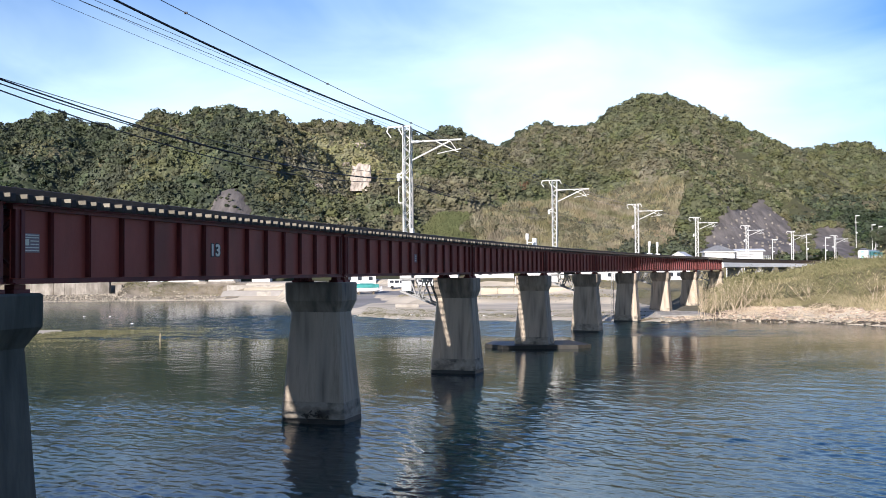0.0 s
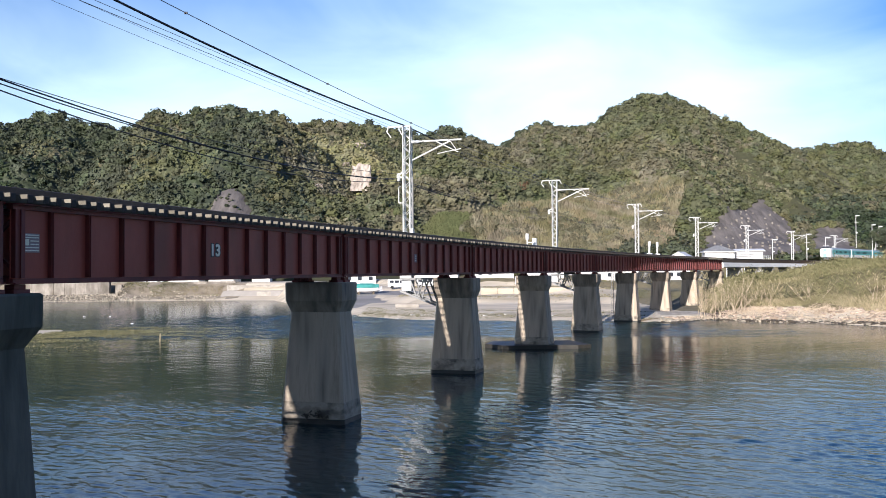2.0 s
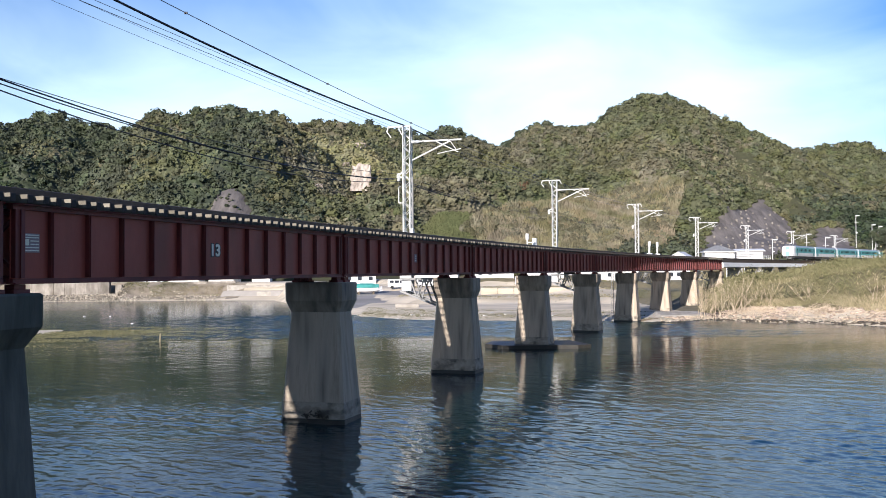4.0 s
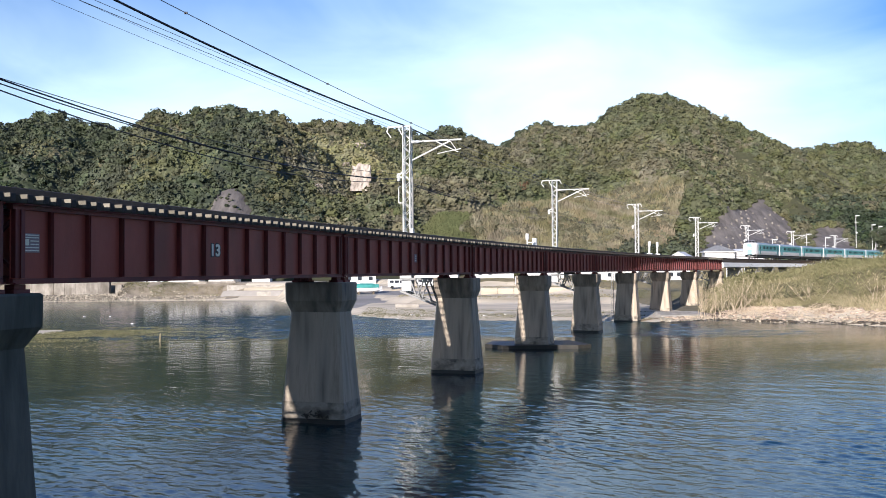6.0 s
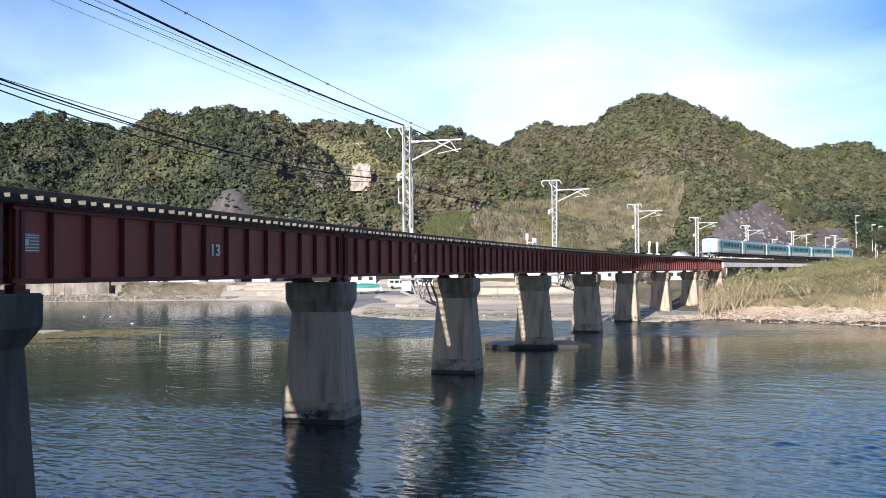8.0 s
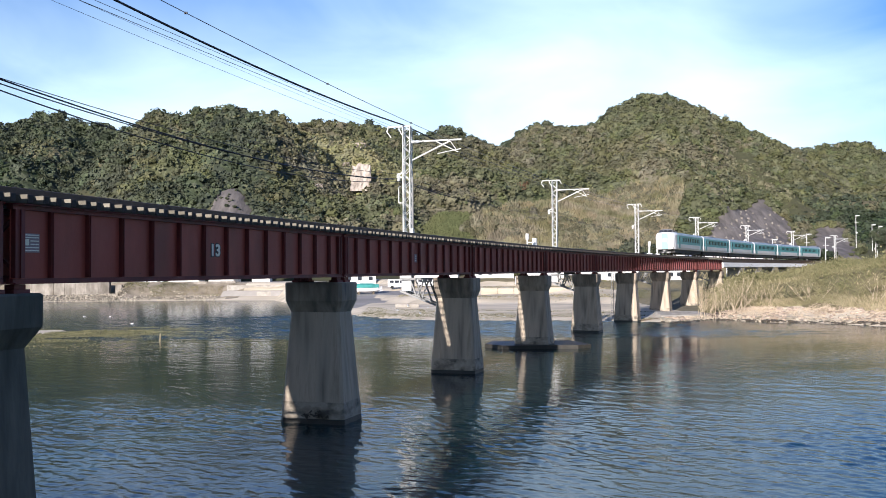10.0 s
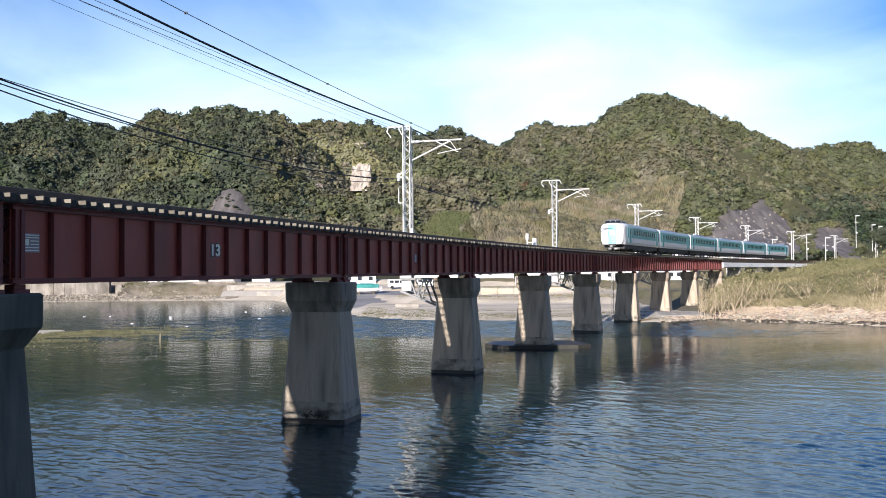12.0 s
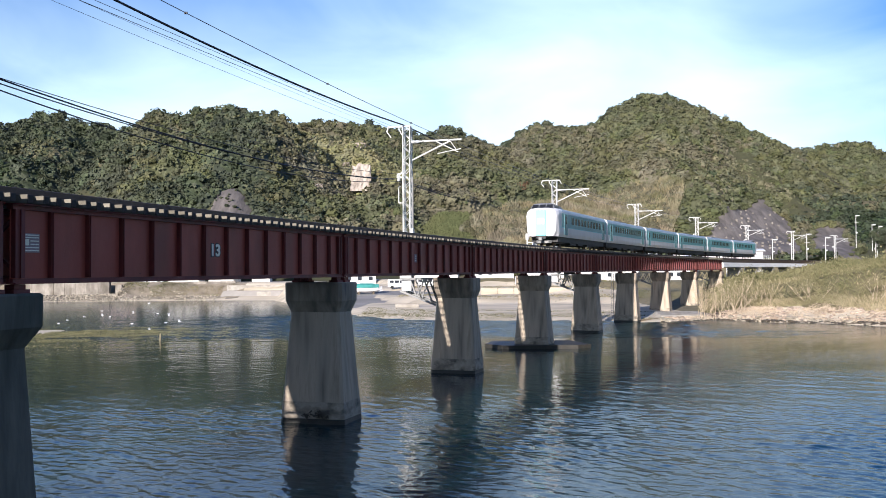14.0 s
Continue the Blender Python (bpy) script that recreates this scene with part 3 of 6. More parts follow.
# ---------- woods ----------
def crown_shape(rng, clumps, size, core=True):
    """A crown of radius about one: a lumpy core and many folded leaf clumps."""
    V, F = [], []
    if core:
        bm = bmesh.new()
        bmesh.ops.create_uvsphere(bm, u_segments=6, v_segments=4, radius=0.84)
        bmesh.ops.triangulate(bm, faces=bm.faces)
        bm.verts.ensure_lookup_table()
        off = Vector(rng.uniform(-9, 9, 3))
        for v in bm.verts:
            k = 0.86 + 0.5 * noise.noise(v.co * 1.5 + off)
            v.co = Vector((v.co.x * k, v.co.y * k, v.co.z * k * 0.85))
        V += [tuple(v.co) for v in bm.verts]
        F += [tuple(v.index for v in f.verts) for f in bm.faces]
        bm.free()
    else:
        off = Vector(rng.uniform(-9, 9, 3))
    for _ in range(clumps):
        d = Vector(rng.normal(0, 1, 3)).normalized()
        if d.z < -0.45:
            d.z = -d.z
        r = (0.78 + 0.5 * noise.noise(d * 1.5 + off)) * rng.uniform(0.8, 1.2)
        c = Vector((d.x * r, d.y * r, d.z * r * 0.9))
        n = (d + Vector(rng.normal(0, 0.5, 3))).normalized()
        a = n.orthogonal().normalized()
        a.rotate(Matrix.Rotation(rng.uniform(0, 6.3), 3, n))
        b = n.cross(a)
        w, h = size * rng.uniform(0.6, 1.3), size * rng.uniform(0.6, 1.3)
        k = len(V)
        V += [tuple(c - a * w), tuple(c - b * h * 0.7 + n * size * 0.25), tuple(c + a * w * 0.9 - n * size * 0.3), tuple(c + b * h)]
        F += [(k, k + 1, k + 3), (k + 1, k + 2, k + 3)]
    return np.array(V), np.array(F)


def scatter(shapes, pts, radius, tall, spin, rng):
    """Copies of the shapes at the points, as one mesh's arrays."""
    allv, allf, n = [], [], 0
    pick = rng.integers(0, len(shapes), len(pts))
    for k, (v, f) in enumerate(shapes):
        sel = np.where(pick == k)[0]
        if not len(sel):
            continue
        c, s = np.cos(spin[sel])[:, None], np.sin(spin[sel])[:, None]
        x = (v[None, :, 0] * c - v[None, :, 1] * s) * radius[sel][:, None] + pts[sel, 0][:, None]
        y = (v[None, :, 0] * s + v[None, :, 1] * c) * radius[sel][:, None] + pts[sel, 1][:, None]
        z = v[None, :, 2] * (radius[sel] * tall[sel])[:, None] + pts[sel, 2][:, None]
        allv.append(np.stack([x, y, z], -1).reshape(-1, 3))
        allf.append((f[None] + (n + len(v) * np.arange(len(sel)))[:, None, None]).reshape(-1, 3))
        n += len(v) * len(sel)
    return np.concatenate(allv), np.concatenate(allf)


RNG = np.random.default_rng(7)
CROWNS = [crown_shape(RNG, 84, 0.2) for _ in range(9)]
BUSHES = [crown_shape(RNG, 190, 0.10, core=False) for _ in range(5)]
BRAMBLES = [crown_shape(RNG, 80, 0.085, core=False) for _ in range(6)]


def wooded(x, y):
    """Where trees stand and can be seen from the river."""
    h = hills(x, y)
    keep = (h > 1.0) & (np.abs(x / y) < 0.53) & (hills(x, y + 14) > h - 5.0)
    for area in (CUT, CUT_SMALL, CUT_CLEAR, SMALL_CLEAR, OUTCROP, DRY, GREEN):
        keep &= ~inside(x, y, area)
    return keep & ~((track_gap(x, y) < 9) & (x > 60))


def sort_of(x, y):
    """0 evergreen, 1 ochre scrub, 2 dark, 3 half bare, 4 darkest; the kinds mingle at their borders."""
    # leaf colour itself darkens by camera bearing, toward both edges of the view
    dark = 0.8 * rough(x, y, 60, 31, 3) + 0.45 * np.exp(-((x + 73) / 17) ** 2 - ((y - 360) / 70) ** 2) + 0.3 * ease(x / y, 0.37, 0.43) * ease(420 - y, 0, 40) + 0.45 * ease(-x, 108, 150) + RNG.normal(0, 0.08, len(x)) > 0.2
    ochre = inside(x, y, SCRUB) & (rough(x, y, 20, 43, 2) + RNG.normal(0, 0.08, len(x)) > -0.14)
    brown = rough(x, y, 36, 41, 3) - 0.14 * ease(-x, 45, 75) + 0.2 * np.exp(-((x - 5) / 34) ** 2) + RNG.normal(0, 0.1, len(x)) > 0.2
    darkest = ease(x / y, 0.365, 0.415) * ease(430 - y, 0, 50) + 0.3 * ease(-x / y, 0.36, 0.46) + 0.5 * rough(x, y, 40, 45, 2) + RNG.normal(0, 0.1, len(x)) > 0.5
    return np.where(darkest, 4, np.where(ochre, 1, np.where(dark, 2, np.where(brown, 3, 0))))


CELL = 1.5


def canopy_grid():
    """Heights of the closed canopy and where it stands, on a fine grid; low at the clearings' edges."""
    xs, ys = np.arange(-332, 424, CELL), np.arange(238, 724, CELL)
    X, Y = np.meshgrid(xs, ys)
    x, y = X.ravel(), Y.ravel()
    open_cut = np.zeros(len(x), bool)
    for area in (CUT, CUT_SMALL, CUT_CLEAR, SMALL_CLEAR, OUTCROP, DRY, GREEN):
        open_cut |= inside(x, y, area)
    near = open_cut.reshape(X.shape).astype(float)
    for _ in range(4):
        near[1:-1, 1:-1] = np.maximum.reduce([near[1:-1, 1:-1], near[:-2, 1:-1] - 0.2, near[2:, 1:-1] - 0.2, near[1:-1, :-2] - 0.2, near[1:-1, 2:] - 0.2])
    low = np.where(inside(x, y, CLIFF_CLEAR), 0.1, np.where(inside(x, y, SCRUB), 0.6, 1.0)) * np.clip(1.15 - near.ravel() * 1.2, 0.05, 1)
    ground_z = terrain(x, y)
    top = ground_z + low * (2.9 + 1.3 * ease(30 - x, 0.0, 60.0) + 4.6 * np.abs(rough(x, y, 7.5, 51, 2)) + 1.8 * rough(x, y, 17, 53, 2))
    # taller and lower stands down the slopes, none along the crests
    h = hills(x, y)
    top = top + low ** 2 * 8.0 * rough(x, y * 0.45, 26, 57, 3) * ease(hills(x, y + 22) - h, 1.0, 9.0)
    return xs, ys, top.reshape(X.shape), wooded(x, y).reshape(X.shape), low.reshape(X.shape)


CAN_X, CAN_Y, CAN_Z, CAN_ON, CAN_LOW = canopy_grid()
CAN_DX, CAN_DY = np.gradient(CAN_Z, CELL, axis=1), np.gradient(CAN_Z, CELL, axis=0)


def canopy_at(x, y):
    """Height, slopes and presence of the canopy at points."""
    i = np.clip(((x - CAN_X[0]) / CELL).round().astype(int), 0, len(CAN_X) - 1)
    j = np.clip(((y - CAN_Y[0]) / CELL).round().astype(int), 0, len(CAN_Y) - 1)
    dx, dy = CAN_DX[j, i], CAN_DY[j, i]
    return CAN_Z[j, i] + dx * (x - CAN_X[i]) + dy * (y - CAN_Y[j]), dx, dy, CAN_ON[j, i], CAN_LOW[j, i]


WOOD_SORTS = (("hillside_woods", "dense olive-green evergreen woods on the hillside", LEAF),
              ("ochre_scrub", "yellowish scrub and low trees below the cliff", LEAF_OCHRE),
              ("dark_woods", "darker blue-green trees in the folds of the hills", LEAF_DARK),
              ("bare_woods", "brownish half-bare winter trees among the evergreens", LEAF_BROWN),
              ("cedar_woods", "deepest green woods towards the edges of the view", LEAF_DEEP))


def leaf_carpet(n):
    """Folded leaf clumps lying over the closed canopy, as arrays by sort."""
    x, y = RNG.uniform(-330, 420, n), RNG.uniform(240, 720, n)
    _, dx, dy, ok, _ = canopy_at(x, y)
    # as dense on steep slopes as on gentle ones
    ok = ok & (RNG.random(n) < np.clip(np.sqrt(1 + dx * dx + dy * dy) / 2.2, 0.4, 1))
    x, y = x[ok], y[ok]
    n = len(x)
    z, dx, dy, _, low = canopy_at(x, y)
    up = np.stack([-dx, -dy, np.ones(n)], 1)
    up /= np.linalg.norm(up, axis=1)[:, None]
    up = up + RNG.normal(0, 0.5, (n, 3))
    up /= np.linalg.norm(up, axis=1)[:, None]
    a = np.cross(up, RNG.normal(0, 1, (n, 3)))
    a /= np.linalg.norm(a, axis=1)[:, None]
    c = np.cross(up, a)
    size = RNG.uniform(0.35, 0.95, n)[:, None]
    p = np.stack([x, y, z + RNG.uniform(-0.3, 0.7, n)], 1)
    v = np.stack([p - a * size, p - c * size * 0.7 + up * size * 0.25, p + a * size * 0.9 - up * size * 0.3, p + c * size], 1)
    return v, sort_of(x, y)


def woods():
    Z = (CAN_Z - 1.1)[::2, ::2]
    X, Y = np.meshgrid(CAN_X[::2], CAN_Y[::2])
    F = quads(X.shape[1], X.shape[0])
    cx, cy = X.ravel()[F].mean(1), Y.ravel()[F].mean(1)
    keep = canopy_at(cx, cy)[3]
    F, sheet_sort = F[keep], sort_of(cx[keep], cy[keep])
    sheet = np.stack([X.ravel(), Y.ravel(), Z.ravel()], 1)
    carpet, carpet_sort = leaf_carpet(640000)
    step = 4.9
    X, Y = np.meshgrid(np.arange(-330, 420, step), np.arange(240, 720, step * 1.1))
    x = (X + RNG.uniform(-0.5, 0.5, X.shape) * step).ravel()
    y = (Y + RNG.uniform(-0.5, 0.5, X.shape) * step).ravel()
    keep = canopy_at(x, y)[3] & (canopy_at(x, y)[4] > 0.5)
    keep &= ~(inside(x, y, SCRUB) & (RNG.random(len(x)) < 0.4))
    x, y = x[keep], y[keep]
    r = RNG.uniform(1.7, 3.5, len(x)) * (1 + 0.5 * rough(x, y, 30, 21, 2))
    r = np.where(inside(x, y, SCRUB), r * 0.72, r)
    # lower, even coppice on the western slope
    r = r * (1 - 0.22 * ease(-x, 40, 70))
    tall = RNG.uniform(0.7, 1.15, len(x))
    crest = hills(x, y + 12) < hills(x, y) - 0.5
    lift = np.where(crest, RNG.uniform(-0.6, 1.0, len(x)), RNG.uniform(-0.7, 0.7, len(x)))
    pts = np.stack([x, y, canopy_at(x, y)[0] + lift - 0.25 * r], 1)
    kind = np.where(crest & (RNG.random(len(x)) < 0.85), 2, sort_of(x, y))
    for k, (name, label, mt) in enumerate(WOOD_SORTS):
        v, f = scatter(CROWNS, pts[kind == k], r[kind == k], tall[kind == k], RNG.uniform(0, 6.28, (kind == k).sum()), RNG)
        q = carpet[carpet_sort == k].reshape(-1, 3)
        base = len(v) + 4 * np.arange(len(q) // 4)[:, None]
        s = F[sheet_sort == k]
        v = np.concatenate([v, q, sheet])
        low = len(v) - len(sheet)
        f = np.concatenate([f, base + np.array([[0, 1, 3]]), base + np.array([[1, 2, 3]]), low + s[:, [0, 1, 2]], low + s[:, [0, 2, 3]]])
        used = np.unique(f)
        back = np.zeros(len(v), np.int64)
        back[used] = np.arange(len(used))
        tagged(new(name, raw_mesh(name, v[used], back[f], mt)), label, "trees", kind="stuff")
    # a reddish tree group half way up
    x = RNG.uniform(29, 38, 9)
    y = RNG.uniform(386, 394, 9)
    p = np.stack([x, y, terrain(x, y) + 3.6], 1)
    v, f = scatter(CROWNS, p, RNG.uniform(2, 3, 9), np.full(9, 0.8), RNG.uniform(0, 6, 9), RNG)
    tagged(new("autumn_trees", raw_mesh("autumn_trees", v, f, LEAF_RED)), "rust-red autumn trees on the green hillside", "trees", kind="stuff")


woods()


def rock_face(name, x, y, z, w, h, lean, seed, material, label):
    """A weathered rock face: a thick uneven slab leaning into the hill."""
    nx, nz = 14, 18
    V, F = [], []
    for back in (0, 1):
        for j in range(nz):
            for i in range(nx):
                u, t = i / (nx - 1) - 0.5, j / (nz - 1)
                wid = w * (1 - 0.12 * t) * (1 + 0.14 * noise.noise(Vector((t * 3, back, seed))))
                top = h * (1 - 0.05 * abs(u) * 2 + 0.12 * noise.noise(Vector((u * 4, seed, 2))))
                dent = 0.9 * noise.noise(Vector((u * 6, t * 7, seed))) + 0.45 * noise.noise(Vector((u * 15, t * 4, seed + 3)))
                V.append((u * wid, t * h * lean + (dent if not back else 3.5), t * top))
    n = nx * nz
    for j in range(nz - 1):
        for i in range(nx - 1):
            k = j * nx + i
            F += [(k, k + 1, k + nx + 1, k + nx), (n + k, n + k + nx, n + k + nx + 1, n + k + 1)]
    for i in range(nx - 1):
        F += [(n - nx + i, n - nx + i + 1, 2 * n - nx + i + 1, 2 * n - nx + i)]
    for j in range(nz - 1):
        F += [(j * nx, (j + 1) * nx, n + (j + 1) * nx, n + j * nx), (j * nx + nx - 1, n + j * nx + nx - 1, n + (j + 1) * nx + nx - 1, (j + 1) * nx + nx - 1)]
    b = Build()
    b.v, b.f = V, F
    thing(name, b, material, pose(x, y, z), label, "rock face", kind="structure")


for rx, ry, rw, rh, seed in ((-36.5, 415, 5.0, 2.6, 7.0), (-46.5, 350, 3.4, 2.4, 9.0), (-41.0, 398, 3.0, 1.6, 5.0)):
    rock_face("cliff", rx, ry, float(terrain(np.array([rx]), np.array([ry]))[0]) + 2.2, rw, rh, 0.5, seed, CLIFF, "small pale outcrop among the hillside scrub")
rock_face("cliff", -32.6, 371, 38.2, 8.2, 11.4, 0.5, 4.0, CLIFF, "pale bare rock face among the hillside trees")


def slope_anchors():
    """Pale concrete anchor blocks set in rows on the grey rock cut."""
    rng = np.random.default_rng(61)
    X, Y = np.meshgrid(np.arange(96, 142, 2.5), np.arange(331, 402, 4.4))
    x, y = X.ravel() + 0.25 * (Y.ravel() - 330) + rng.normal(0, 0.2, X.size), Y.ravel() + rng.normal(0, 0.5, X.size)
    keep = inside(x - 2, y, CUT) & inside(x + 2, y, CUT) & (rng.random(len(x)) < 0.45 + 0.4 * (np.abs(x - 0.25 * (y - 330) - 109) < 2))
    z = terrain(x, y)
    b = Build()
    for a, c, h in zip(x[keep], y[keep], z[keep]):
        w = rng.uniform(0.18, 0.38)
        b.box(-w, w, -0.3, 0.5, -0.3, rng.uniform(0.35, 0.7), pose(a, c, h, 0, 0, rng.uniform(-12, 12)))
    tagged(new("slope_anchors", b.mesh("slope_anchors", QUAY_STONE)), "rows of pale anchor blocks on the grey rock cut", "anchor blocks", kind="stuff")


slope_anchors()


def blades(n, place, height, width, lean, rng):
    """Upright grass blades, two triangles each, bent over at the tip."""
    x, y = place
    z = terrain(x, y)
    a = rng.uniform(0, 6.28, n)
    l, t = rng.normal(0, lean, n), rng.normal(0, lean, n)
    h = height * rng.uniform(0.55, 1.25, n)
    dx, dy = np.cos(a) * width / 2, np.sin(a) * width / 2
    base = np.stack([x, y, z - 0.1], 1)
    v = np.stack([base - np.stack([dx, dy, 0 * x], 1), base + np.stack([dx, dy, 0 * x], 1),
                  base + np.stack([l * h * 0.5 + dx * 0.8, t * h * 0.5, h * 0.6], 1),
                  base + np.stack([l * h * 1.3, t * h * 1.3, h], 1)], 1).reshape(-1, 3)
    k = 4 * np.arange(n)[:, None]
    f = np.concatenate([k + np.array([[0, 1, 2]]), k + np.array([[0, 2, 3]])])
    return v, f


def in_area(n, x0, x1, y0, y1, test, rng):
    xs, ys, c = [], [], 0
    while c < n:
        x, y = rng.uniform(x0, x1, n), rng.uniform(y0, y1, n)
        ok = test(x, y)
        xs.append(x[ok])
        ys.append(y[ok])
        c += ok.sum()
    return np.concatenate(xs)[:n], np.concatenate(ys)[:n]


def grasses():
    def slope(x, y):
        return inside(x + 6 * rough(x, y, 9, 63, 2), y + 8 * rough(x, y, 9, 65, 2), DRY)
    p = in_area(56000, 0, 112, 304, 424, slope, RNG)
    h = 1.6 + 2.4 * np.clip(rough(p[0], p[1], 12, 61, 2) + 0.3, 0, 1)
    v, f = blades(56000, p, h * 1.15, 0.12, 0.13, RNG)
    tagged(new("dry_pampas", raw_mesh("dry_pampas", v, f, PAMPAS)), "tall faded straw-brown grass on the lower slope", "grass", kind="stuff")
    p = in_area(1000, 0, 112, 304, 424, lambda x, y: inside(x + 9 * rough(x, y, 12, 63, 2), y, DRY) & (rough(x, y, 22, 67, 2) + 0.5 * ease(x, 70, 105) > 0.04), RNG)
    r = RNG.uniform(0.5, 1.9, 1000)
    v, f = scatter(CROWNS, np.stack([p[0], p[1], terrain(*p) + r * 0.6], 1), r, RNG.uniform(0.8, 1.3, 1000), RNG.uniform(0, 6.28, 1000), RNG)
    tagged(new("slope_shrubs", raw_mesh("slope_shrubs", v, f, LEAF_BROWN)), "brown-green shrubs scattered over the dry slope", "shrubs", kind="stuff")
    lo, hi = np.array(OUTCROP).min(0), np.array(OUTCROP).max(0)
    p = in_area(16, lo[0], hi[0], lo[1], hi[1], lambda x, y: inside(x, y, OUTCROP), RNG)
    r = RNG.uniform(0.4, 1.0, 16)
    v, f = scatter(CROWNS, np.stack([p[0], p[1], terrain(*p) + r * 0.3], 1), r, RNG.uniform(0.6, 1.0, 16), RNG.uniform(0, 6.28, 16), RNG)
    tagged(new("outcrop_shrubs", raw_mesh("outcrop_shrubs", v, f, LEAF_DARK)), "dark green shrubs clinging to the grey outcrop", "shrubs", kind="stuff")
    # brush growing in from the rims of the cuts
    own = np.random.default_rng(43)
    for area in (CUT, CUT_SMALL):
        pts = np.array(area, float)
        mid = pts.mean(0)
        k = own.integers(0, len(pts), 190)
        t = own.random(190)[:, None]
        q = pts[k] * (1 - t) + pts[(k + 1) % len(pts)] * t
        q = q + (q - mid) * own.uniform(-0.05, 0.05, 190)[:, None] + own.normal(0, 0.8, (190, 2))
        q = q[q[:, 1] > pts[:, 1].min() + 4]
        r = own.uniform(0.7, 1.9, len(q))
        v, f = scatter(CROWNS, np.stack([q[:, 0], q[:, 1], terrain(q[:, 0], q[:, 1]) + r * 0.4], 1), r, own.uniform(0.7, 1.1, len(q)), own.uniform(0, 6.28, len(q)), own)
        tagged(new("rim_brush", raw_mesh("rim_brush", v, f, LEAF)), "olive brush along the rim of the grey rock cut", "shrubs", kind="stuff")
    p = in_area(5200, -14, 18, 318, 370, lambda x, y: inside(x, y, GREEN), RNG)
    v, f = blades(5200, p, 1.0 + 0 * p[0], 0.35, 0.3, RNG)
    tagged(new("green_slope_grass", raw_mesh("green_slope_grass", v, f, LAWN)), "short green grass on the hill's foot", "grass", kind="stuff")

    def bank(x, y):
        return (shore_gap(x, y) > 8 + 6 * rough(x, y, 6, 78, 2)) & (x / y > 0.276 + 0.012 * rough(x, y, 5, 71, 2)) & (x / y < 0.56)
    p = in_area(62000, 32, 130, 84, 235, lambda x, y: bank(x, y) & ((shore_gap(x, y) < 15 + 8 * rough(x, y, 7, 70, 2)) | (lattice(x * 3, y * 3, 5) < 0.12)), RNG)
    v, f = blades(62000, p, 0.62 + 0.5 * rough(p[0], p[1], 7, 75, 2), 0.05, 0.24, RNG)
    tagged(new("bank_reeds", raw_mesh("bank_reeds", v, f, REED)), "straw-coloured dry reeds along the river bank", "reeds", kind="stuff")
    # flattened dry stalks near the water
    p = in_area(42000, 28, 80, 60, 140, lambda x, y: (np.abs(shore_gap(x, y) - 6.0) < 4.8) & (x > 31) & (rough(x, y, 4, 77, 2) > -0.3), RNG)
    v, f = blades(42000, p, 0.2 + 0.12 * rough(p[0], p[1], 3, 79, 2), 0.035, 1.1, RNG)
    tagged(new("flattened_reeds", raw_mesh("flattened_reeds", v, f, STRAW)), "flattened beige stalks above the waterline", "reeds", kind="stuff")
    p = in_area(2100, 36, 130, 90, 240, lambda x, y: (shore_gap(x, y) > 10) & (x / y > 0.295) & (x / y < 0.56) & (rough(x, y, 14, 73, 2) > -0.2) & (track_gap(x, y) > 4), RNG)
    r = RNG.uniform(0.4, 1.1, 2100) * (1.1 + 1.1 * np.clip(rough(p[0], p[1], 9, 74, 2), -0.3, 0.8))
    v, f = scatter(BRAMBLES, np.stack([p[0], p[1], terrain(*p) + r * 0.35], 1), r, RNG.uniform(0.8, 1.4, 2100), RNG.uniform(0, 6.28, 2100), RNG)
    tagged(new("bank_shrubs", raw_mesh("bank_shrubs", v, f, SHRUB)), "yellow-olive shrubs and brambles covering the bank", "shrubs", kind="stuff")
    # thin twigs standing out of the brambles
    own = np.random.default_rng(47)
    p = in_area(46000, 33, 130, 88, 235, lambda x, y: (shore_gap(x, y) > 9) & (x / y > 0.285) & (x / y < 0.56), own)
    v, f = blades(46000, p, 0.6 + 0.8 * np.clip(rough(p[0], p[1], 6, 76, 2), -0.4, 1), 0.035, 0.6, own)
    tagged(new("bank_twigs", raw_mesh("bank_twigs", v, f, SHRUB)), "thin yellow-olive twigs and leaves over the brambles", "shrubs", kind="stuff")
    # tufts on the rubble slope of the far shore
    p = in_area(2600, -76, -50, 213, 226, lambda x, y: (rough(x, y, 3, 79, 2) > -0.1) & (shore_gap(x, y) > 4.5), RNG)
    v, f = blades(2600, p, 0.45 + 0 * p[0], 0.12, 0.5, RNG)
    tagged(new("shore_tufts", raw_mesh("shore_tufts", v, f, PAMPAS)), "dull grass tufts on the far shore's rubble slope", "grass", kind="stuff")


grasses()


# ---------- bridge piers ----------
def ring(w, t, z, c=0.12):
    """A chamfered rectangle, t along the track and w across it."""
    a, b = t / 2, w / 2
    return [(a - c, b, z), (-a + c, b, z), (-a, b - c, z), (-a, -b + c, z), (-a + c, -b, z), (a - c, -b, z), (a, -b + c, z), (a, b - c, z)]


